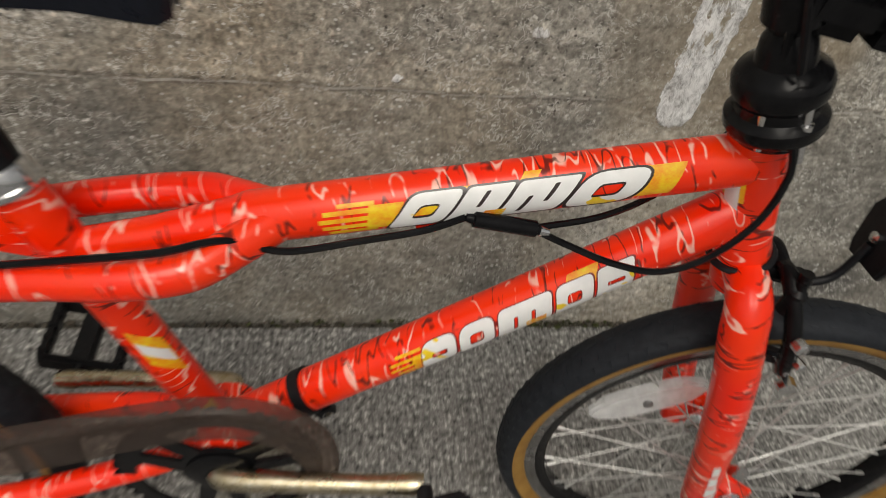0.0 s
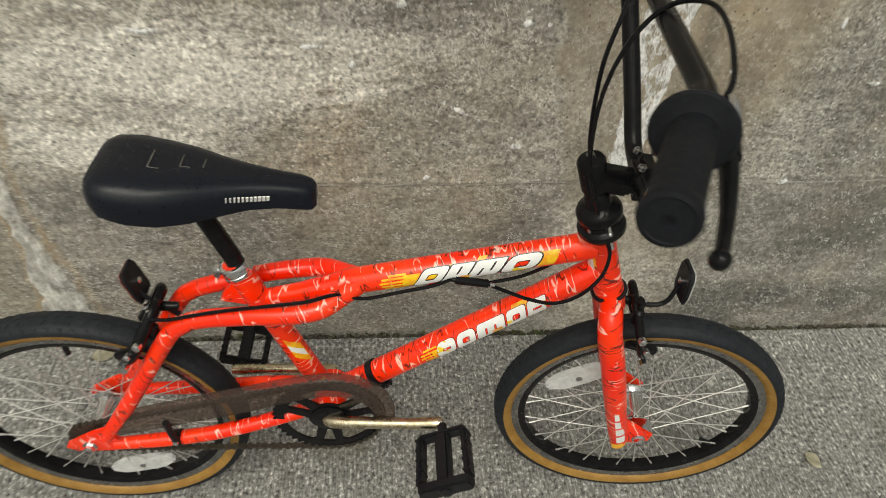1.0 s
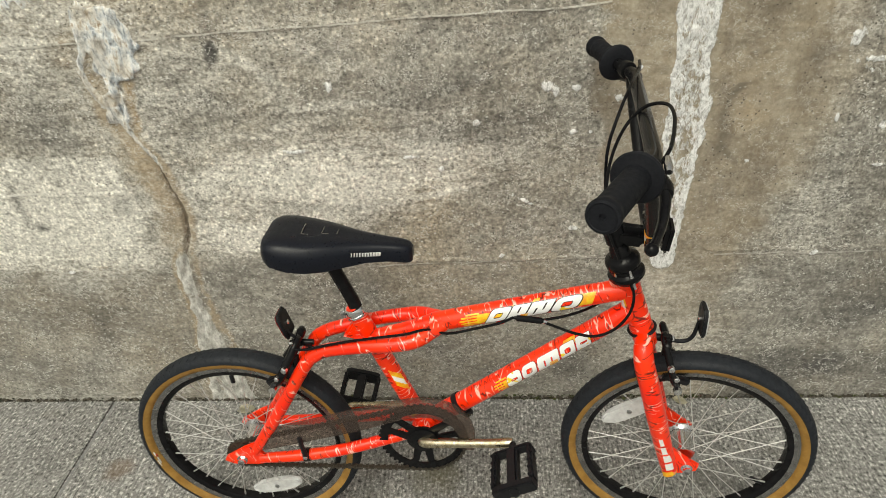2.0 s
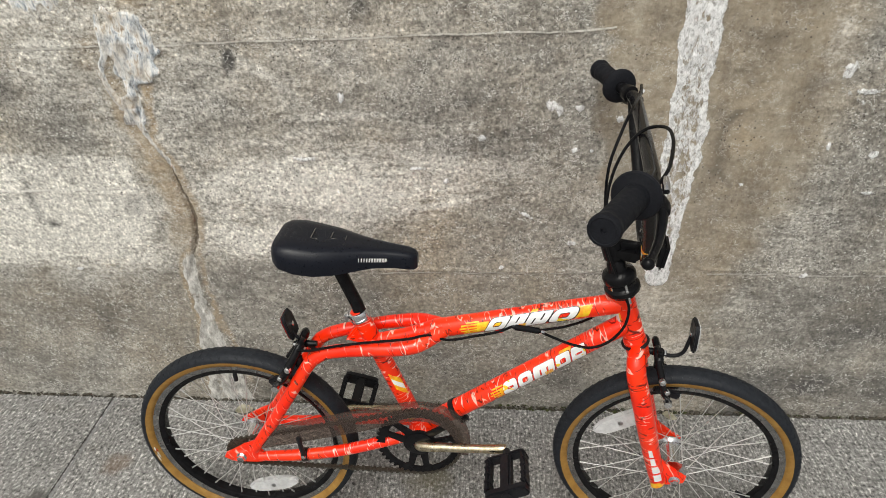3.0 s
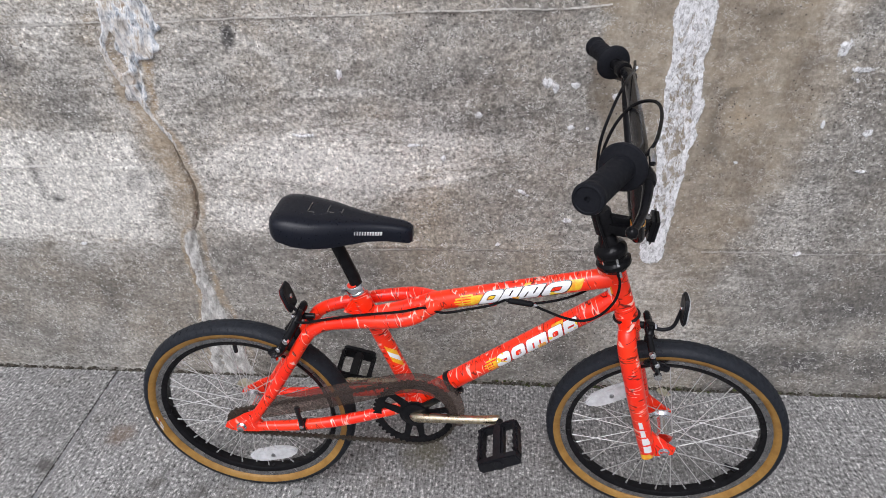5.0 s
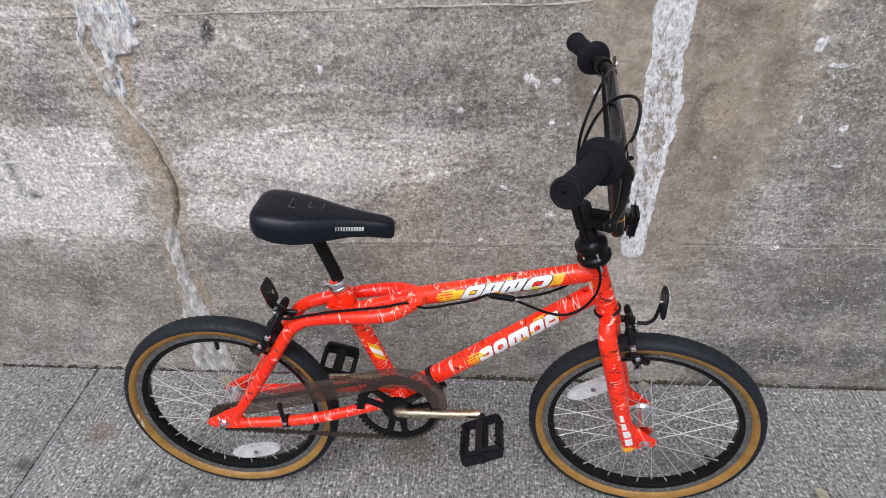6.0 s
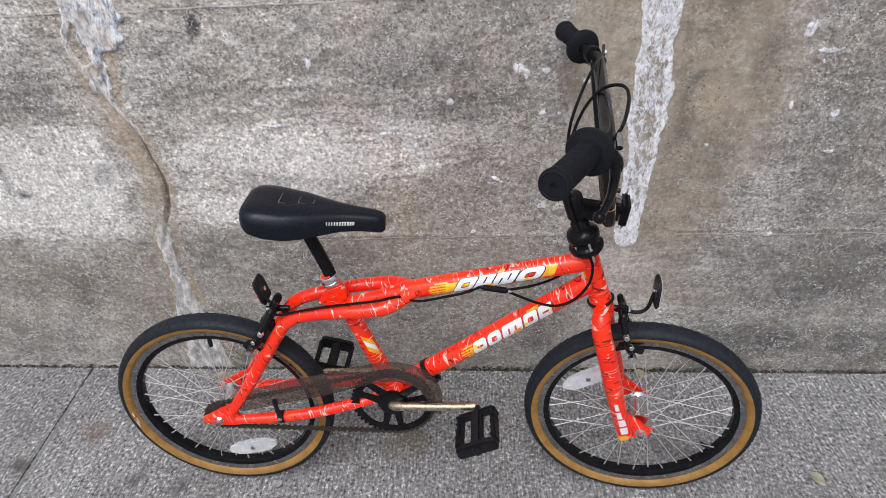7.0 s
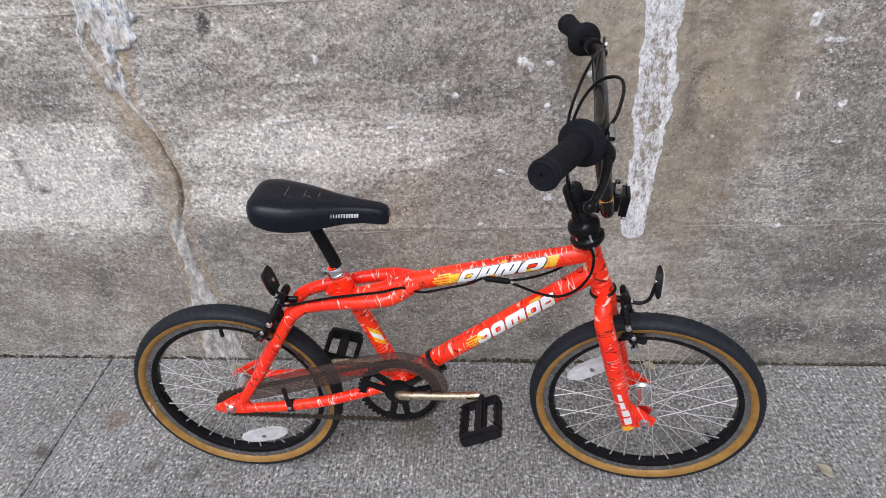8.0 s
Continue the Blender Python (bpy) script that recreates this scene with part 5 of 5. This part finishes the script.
# saddle, post, clamp
bm = bmesh.new()
stations = [(-0.331, 0.034, 0.776, 0.024), (-0.328, 0.052, 0.783, 0.034), (-0.315, 0.064, 0.787, 0.045), (-0.286, 0.0675, 0.786, 0.053), (-0.252, 0.065, 0.780, 0.052), (-0.218, 0.055, 0.776, 0.050), (-0.184, 0.041, 0.770, 0.043), (-0.15, 0.0292, 0.765, 0.036), (-0.115, 0.0228, 0.760, 0.032), (-0.087, 0.0200, 0.756, 0.032), (-0.074, 0.0172, 0.752, 0.030), (-0.068, 0.010, 0.746, 0.022)]
shape = [(-1.0, -1.0), (-1.02, -0.7), (-1.0, -0.40), (-0.93, -0.17), (-0.80, -0.05), (-0.55, 0.0), (-0.28, 0.01), (0, 0.0), (0.28, 0.01), (0.55, 0.0), (0.80, -0.05), (0.93, -0.17), (1.0, -0.40), (1.02, -0.7), (1.0, -1.0), (0.85, -1.02), (0.4, -0.72), (0, -0.6), (-0.4, -0.72), (-0.85, -1.02)]
st = []
for i in range(len(stations) - 1):
    for f in (0, 0.5):
        st.append([a + (b - a) * f for a, b in zip(stations[i], stations[i + 1])])
st.append(list(stations[-1]))
rows = [[bm.verts.new((x, w * u, z + d * h)) for u, h in shape] for x, w, z, d in st]
for a, b in zip(rows, rows[1:]):
    for j in range(len(shape)):
        bm.faces.new((a[j], a[(j + 1) % len(shape)], b[(j + 1) % len(shape)], b[j]))
bm.faces.new(rows[0][::-1])
bm.faces.new(rows[-1])
bmesh.ops.smooth_vert(bm, verts=bm.verts, factor=0.3, use_axis_x=True, use_axis_y=True, use_axis_z=True)
saddle = part("saddle", bm, M_SADDLE, bike, "black moulded plastic saddle")
# printed bars low on the saddle's side and thin moulded marks on its top
for i in range(11):
    bm = bmesh.new()
    block(bm, (0.0014 + 0.0003 * min(i, 8), 0.0016, 0.0085), pose(-0.172 + i * 0.0047, -0.0386 + i * 0.00133, 0.7518 - i * 0.0006, 18, 6, 14), 0)
    part("saddle_mark", bm, M_WHITE, saddle, "small white printed bar", smooth=False)
for x, y, lx, ly in ((-0.262, 0.0, 0.0015, 0.036), (-0.256, -0.018, 0.012, 0.0015), (-0.228, 0.005, 0.0015, 0.024), (-0.222, -0.007, 0.012, 0.0015), (-0.202, 0.005, 0.0015, 0.018)):
    bm = bmesh.new()
    block(bm, (lx, ly, 0.0012), pose(x, y, 0.7842 + (x + 0.262) * -0.17, 0, 8, 0), 0)
    part("saddle_mark", bm, M_RIM, saddle, "thin moulded mark", smooth=False)
bm = bmesh.new()
sweep(bm, [SEAT_TOP - Vector((-0.008, 0, 0.02)), (-0.191, 0, 0.628), (-0.218, 0, 0.70), (-0.228, 0, 0.738)], 0.0128, 20)
part("seat_post", bm, M_BLACK, bike, "black seat post")
bm = bmesh.new()
ax = (SEAT_TOP - BB).normalized()
lathe(bm, [(0.0180, -0.006), (0.0214, -0.005), (0.0214, -0.001), (0.0205, 0.0), (0.0205, 0.012), (0.0196, 0.0135), (0.0140, 0.014)], SEAT_TOP, ax, 28)
block(bm, (0.014, 0.015, 0.013), Matrix.Translation(SEAT_TOP + ax * 0.0075 + Vector((-0.0225, 0, -0.0075))) @ pose(0, 0, 0, 0, -21, 0), 0.003)
clamp = part("seat_clamp", bm, M_CHROME, bike, "silver seat clamp")
bm = bmesh.new()
sweep(bm, [Vector((-0.2125, -0.012, 0.5995)), Vector((-0.2125, 0.012, 0.5995))], 0.0045, 10)
part("clamp_bolt", bm, M_RIM, clamp)
bm = bmesh.new()
lathe(bm, [(0.0146, 0.0), (0.0148, 0.0018), (0.0130, 0.0022)], SEAT_TOP + ax * 0.0135, ax, 20)
part("post_collar", bm, M_RED, clamp)

# headset with cable rotor, stem, bar
bm = bmesh.new()
lathe(bm, [(0.018, 0.044), (0.024, 0.046), (0.026, 0.051), (0.031, 0.054), (0.033, 0.058), (0.033, 0.065), (0.0305, 0.068), (0.028, 0.070), (0.0275, 0.076), (0.029, 0.079), (0.0305, 0.082), (0.031, 0.092), (0.028, 0.098), (0.019, 0.103), (0.0165, 0.118), (0.013, 0.124)], PIVOT, UP, 40)
headset = part("headset", bm, M_BLACK, bike, "black headset with a cable rotor", RAISED)
for s in (-0.9, 0.5, 1.9):
    q = on_steerer(0.069) + Vector((math.sin(s) * 0.02, -math.cos(s) * 0.030, 0))
    bm = bmesh.new()
    sweep(bm, [q - UP * 0.026, q - UP * 0.010, q - UP * 0.009, q + UP * 0.004, q + UP * 0.005, q + UP * 0.020], [0.0028, 0.0028, 0.0045, 0.0045, 0.0028, 0.0025], 10)
    part("adjuster", bm, M_CHROME, headset, "silver barrel adjuster")
CL = Vector((0.333, 0, 0.786))
bm = bmesh.new()
sweep(bm, [on_steerer(0.11), on_steerer(0.175)], [0.0125, 0.0125], 20)
lathe(bm, [(0.014, 0.128), (0.0185, 0.130), (0.0185, 0.172), (0.016, 0.176), (0.006, 0.177)], PIVOT, UP, 28)
block(bm, (0.062, 0.036, 0.038), pose(0.305, 0, 0.776, 0, 6, 0), 0.012)
stem = part("stem", bm, M_BLACK, bike, "black front-load stem", RAISED)
bm = bmesh.new()
block(bm, (0.034, 0.054, 0.052), pose(0.338, 0, 0.783, 0, 6, 0), 0.011)
part("clamp_body", bm, M_BLACK, stem)
bm = bmesh.new()
block(bm, (0.014, 0.056, 0.054), pose(0.364, 0, 0.781, 0, 6, 0), 0.0065)
part("face_plate", bm, M_BLACK, stem)
for x, y in ((0.325, -0.018), (0.325, 0.018), (0.347, -0.018), (0.347, 0.018)):
    bm = bmesh.new()
    lathe(bm, [(0.0055, 0), (0.0055, 0.005), (0.0035, 0.0055), (0.003, 0.003)], (x + 0.003, y, 0.808), (0.1, 0, 1), 12)
    part("bolt", bm, M_RIM, stem)
bm = bmesh.new()
lathe(bm, [(0.006, 0.0), (0.006, 0.006), (0.004, 0.007)], on_steerer(0.176), UP, 6)
part("bolt", bm, M_RIM, stem)

bm = bmesh.new()
low = [(0.297, -0.195, 0.993), (0.304, -0.165, 0.948), (0.322, -0.100, 0.850), (0.330, -0.070, 0.803), (0.333, -0.045, 0.788), (0.333, 0, 0.786), (0.333, 0.045, 0.788), (0.330, 0.070, 0.803), (0.322, 0.100, 0.850), (0.304, 0.165, 0.948), (0.297, 0.195, 0.993)]
sweep(bm, spline(low, 6), 0.0112, 18)
top = [(0.236, -0.346, 1.009), (0.252, -0.300, 0.998), (0.274, -0.245, 1.001), (0.289, -0.212, 0.999), (0.297, -0.185, 0.998), (0.300, -0.150, 0.997), (0.301, 0, 0.996), (0.300, 0.150, 0.997), (0.297, 0.185, 0.998), (0.289, 0.212, 0.999), (0.274, 0.245, 1.001), (0.252, 0.300, 0.998), (0.236, 0.346, 1.009)]
sweep(bm, spline(top, 6), 0.0112, 18)
HELD = STEER @ Matrix.Translation(CL + Vector((0.005, -0.018, 0.001))) @ Matrix.Rotation(radians(0.5), 4, "Z") @ Matrix.Rotation(radians(-2.4), 4, "X") @ Matrix.Translation(-CL)
bar = part("handlebar", bm, M_BLACK, bike, "gloss black high-rise handlebar", HELD)
for u0, u1, mat in ((0.028, 0.041, M_YELLOW), (0.041, 0.056, M_WHITE), (0.056, 0.068, M_YELLOW), (0.012, 0.028, M_REDLENS)):
    bm = bmesh.new()
    a, b = Vector((0.331, -0.062, 0.796)), Vector((0.322, -0.100, 0.850))
    lathe(bm, [(0.0114, u0 - 0.01), (0.0117, u0 - 0.0095), (0.0117, u1 - 0.0105), (0.0114, u1 - 0.01)], a, b - a, 20)
    part("bar_sticker", bm, mat, bar)
for s in (-1, 1):
    bm = bmesh.new()
    end = 0.368 if s < 0 else 0.345
    a, b = Vector((0.274, 0.245 * s, 1.001)), Vector((0.274 - (end - 0.245) * 0.378, end * s, 1.001 + (end - 0.245) * 0.065))
    prof = [(0.0118, -0.003), (0.026, -0.002), (0.0325, 0.002), (0.0335, 0.006), (0.0315, 0.009), (0.022, 0.0105), (0.0185, 0.0115)]
    ln = (b - a).length
    for i in range(24):
        h = 0.012 + (ln - 0.03) * i / 24
        prof += [(0.0185, h), (0.0180, h + (ln - 0.03) / 48)]
    prof += [(0.0185, ln - 0.012), (0.0200, ln - 0.009), (0.0206, ln - 0.003), (0.0195, ln + 0.001), (0.0165, ln + 0.002), (0.0155, ln + 0.001), (0.004, ln + 0.001), (0.003, ln - 0.002)]
    lathe(bm, prof, a, b - a, 32)
    part("grip", bm, M_GRIP, bar, "black ribbed rubber grip with a flange")
    # brake lever with its clamp
    bm = bmesh.new()
    c, e = Vector((0.289, 0.214 * s, 0.999)), Vector((0.279, 0.234 * s, 1.0005))
    lathe(bm, [(0.0114, -0.008), (0.0155, -0.007), (0.0155, 0.007), (0.0114, 0.008)], c, e - c, 20)
    sweep(bm, spline([(0.293, 0.218 * s, 0.994), (0.302, 0.222 * s, 0.985), (0.308, 0.232 * s, 0.980), (0.309, 0.246 * s, 0.978)], 5), [0.010, 0.012, 0.012, 0.009], 12)
    lever = part("brake_lever", bm, M_BLACK, bar, "black brake lever")
    bm = bmesh.new()
    sweep(bm, spline([(0.306, 0.226 * s, 0.986), (0.308, 0.250 * s, 0.974), (0.303, 0.285 * s, 0.960), (0.294, 0.315 * s, 0.954), (0.287, 0.334 * s, 0.952)], 6), [0.010, 0.0095, 0.0075, 0.0068, 0.0068], 12, flat=0.8)
    bmesh.ops.create_icosphere(bm, subdivisions=2, radius=0.0085, matrix=Matrix.Translation((0.287, 0.334 * s, 0.952)))
    part("lever_blade", bm, M_BLACK, lever)
    bm = bmesh.new()
    sweep(bm, [(0.312, 0.224 * s, 0.998), (0.312, 0.212 * s, 1.004), (0.312, 0.200 * s, 1.008)], [0.005, 0.0055, 0.0035], 10)
    part("adjuster", bm, M_CHROME, lever)

# brakes with their reflectors


def build_brake(pivot, pad, m, parent, ahead):
    bm = bmesh.new()
    p, q = Vector(pivot), Vector(pad)
    sweep(bm, [p - Vector((0.02 * ahead, 0, -0.002)), p + Vector((0.022 * ahead, 0, 0))], [0.006, 0.0085], 12)
    brake = part("brake_caliper", bm, M_BLACK, parent, "black side-pull caliper brake", m)
    for s in (-1, 1):
        bm = bmesh.new()
        line = [p + Vector((0.010 * ahead, -0.004 * s, 0.010)), p + Vector((0.008 * ahead, 0.022 * s, 0.012)), p.lerp(q, 0.35) + Vector((0.006 * ahead, 0.046 * s, 0.004)), p.lerp(q, 0.75) + Vector((0, 0.050 * s, 0)), q + Vector((0, 0.040 * s, 0))]
        sweep(bm, spline(line, 6), [q * (1.0 if ahead > 0 else 1.3) for q in (0.0075, 0.0085, 0.0085, 0.008, 0.0075)], 12, flat=0.8)
        part("arm", bm, M_BLACK, brake)
        bm = bmesh.new()
        tang = 14 if ahead > 0 else -30
        block(bm, (0.052, 0.013, 0.015), Matrix.Translation(q + Vector((0, 0.024 * s, 0))) @ pose(0, 0, 0, 0, tang, 0), 0.003)
        part("pad", bm, M_SATIN, brake, "black brake pad")
        bm = bmesh.new()
        sweep(bm, [q + Vector((0, 0.026 * s, 0)), q + Vector((0, 0.051 * s, 0)), q + Vector((0, 0.052 * s, 0)), q + Vector((0, 0.061 * s, 0))], [0.0035, 0.0035, 0.0085, 0.0075], 8)
        part("pad_nut", bm, M_CHROME, brake)
    bm = bmesh.new()
    dz = 0.0 if ahead > 0 else -0.020
    sweep(bm, [p + Vector((0.012 * ahead, -0.030, -0.012 + dz)), p + Vector((0.012 * ahead, -0.030, 0.010 + dz)), p + Vector((0.012 * ahead, -0.029, 0.014 + dz)), p + Vector((0.010 * ahead, -0.028, 0.030 + dz))], [0.0085, 0.0085, 0.005, 0.0055], 10)
    block(bm, (0.016, 0.016, 0.018), Matrix.Translation(p + Vector((0.014 * ahead, -0.014, 0.010 + dz * 0.5))), 0.003)
    part("cable_anchor", bm, M_BLACK, brake)
    bm = bmesh.new()
    sweep(bm, spline([p + Vector((0.012 * ahead, -0.030, 0.022)), p + Vector((0.013 * ahead, -0.028, -0.004)), p.lerp(q, 0.6) + Vector((0.006 * ahead, -0.056, 0.0))], 5), 0.0022, 6)
    lathe(bm, [(0.005, 0), (0.006, 0.003), (0.006, 0.010), (0.004, 0.012)], p + Vector((0.018 * ahead, 0, 0)), (ahead, 0, 0), 8)
    part("spring", bm, M_CHROME, brake)
    for f, r in ((0.32, 0.0062), (0.62, 0.0052)):
        bm = bmesh.new()
        c = p.lerp(q, f) + Vector((0.008 * ahead, -0.058, 0.002))
        lathe(bm, [(r, -0.003), (r, 0.005), (r * 0.6, 0.0065)], c, (0.2 * ahead, -1, 0.1), 8)
        part("bolt", bm, M_CHROME, brake)
    return brake


front_brake = build_brake((0.386, 0, 0.545), (0.426, 0, 0.466), STEER, bike, 1)
rear_brake = build_brake((-0.302, 0, 0.524), (-0.362, 0, 0.451), Matrix.Identity(4), bike, -1)


def build_reflector(brake, line, c, size, turn, lens, label):
    bm = bmesh.new()
    sweep(bm, spline(line, 6), [0.0045, 0.004, 0.0038, 0.0036], 10)
    bracket = part("reflector_bracket", bm, M_SATIN, brake, "black reflector bracket")
    m = Matrix.Translation(c) @ turn
    w, h = size
    out = [(-w * 0.5, -h * 0.30), (-w * 0.42, -h * 0.48), (w * 0.42, -h * 0.48), (w * 0.5, -h * 0.30), (w * 0.5, h * 0.30), (w * 0.36, h * 0.48), (-w * 0.36, h * 0.48), (-w * 0.5, h * 0.30)]
    bm = bmesh.new()
    plate(bm, out, -0.004, 0.004, 0.002)
    part("reflector", bm, M_SATIN, brake, "black reflector shell", m)
    bm = bmesh.new()
    plate(bm, [(x * 0.92, z * 0.92) for x, z in out], 0.0035, 0.0065, 0.0012)
    part("lens", bm, lens, brake, label, m)
    bm = bmesh.new()
    lathe(bm, [(0.0052, 0.0), (0.0052, 0.003), (0.003, 0.0042)], (0, -0.004, 0), (0, -1, 0), 10)
    part("screw", bm, M_CHROME, brake, "", m)
    return bracket


# the lens side is the plate's +y, turned to face ahead or behind
build_reflector(front_brake, [(0.398, 0, 0.546), (0.425, 0, 0.540), (0.445, 0, 0.552), (0.452, 0, 0.590)], (0.457, 0, 0.598), (0.050, 0.058), pose(0, 0, 0, 0, -8, -90), M_CLEAR, "clear white lens")
build_reflector(rear_brake, [(-0.284, 0, 0.508), (-0.303, 0.0, 0.525), (-0.321, 0, 0.541), (-0.332, 0, 0.556)], (-0.336, 0.010, 0.566), (0.044, 0.060), pose(0, 0, 0, 0, 0, 90) @ pose(0, 0, 0, -16, 0, 0), M_REDLENS, "dark red lens")


# cables
def cable(name, pts, r=0.0027, m=None, mat=None):
    bm = bmesh.new()
    sweep(bm, spline(pts, 8), r, 8)
    return part(name, bm, mat or M_BLACK, bike, "", m)


cable("brake_cable", [(0.312, -0.214, 1.012), (0.326, -0.180, 1.022), (0.336, -0.105, 1.030), (0.328, -0.060, 1.030), (0.300, -0.035, 1.012), (0.274, -0.030, 0.968), (0.261, -0.030, 0.90), (0.268, -0.032, 0.81), (0.294, -0.034, 0.740)], m=STEER)
cable("brake_cable", [(0.312, 0.202, 1.008), (0.308, 0.150, 1.010), (0.290, 0.070, 1.010), (0.272, 0.015, 0.985), (0.258, -0.010, 0.93), (0.262, -0.016, 0.85), (0.272, -0.020, 0.80), (0.288, -0.020, 0.740)], m=STEER)
cable("brake_cable", [(0.304, -0.031, 0.715), (0.313, -0.034, 0.690), (0.322, -0.036, 0.665), (0.318, -0.038, 0.628), (0.295, -0.040, 0.594), (0.262, -0.040, 0.577), (0.226, -0.034, 0.578), (0.190, -0.027, 0.588), (0.165, -0.023, 0.597)])
cable("brake_cable", [(0.318, 0.034, 0.70), (0.318, 0.036, 0.66), (0.300, 0.032, 0.625), (0.262, 0.012, 0.607), (0.215, -0.010, 0.602), (0.165, -0.022, 0.599)])
bm = bmesh.new()
sweep(bm, [(0.168, -0.0225, 0.597), (0.165, -0.0225, 0.5977), (0.164, -0.0225, 0.598), (0.118, -0.0215, 0.604), (0.117, -0.0215, 0.604), (0.112, -0.0215, 0.605)], [0.004, 0.004, 0.0062, 0.0062, 0.004, 0.003], 12)
part("cable_joiner", bm, M_BLACK, bike, "black barrel where two cables meet")
bm = bmesh.new()
sweep(bm, [(0.174, -0.0228, 0.596), (0.167, -0.0225, 0.5972)], [0.0035, 0.0045], 10)
part("joiner_end", bm, M_CHROME, bike)
cable("brake_cable", [(0.112, -0.0215, 0.605), (0.085, -0.019, 0.589), (0.04, -0.020, 0.577), (-0.01, -0.026, 0.570), (-0.05, -0.034, 0.585), (-0.09, -0.046, 0.583), (-0.15, -0.047, 0.574), (-0.20, -0.045, 0.564), (-0.25, -0.043, 0.551), (-0.285, -0.041, 0.540), (-0.318, -0.034, 0.535)])
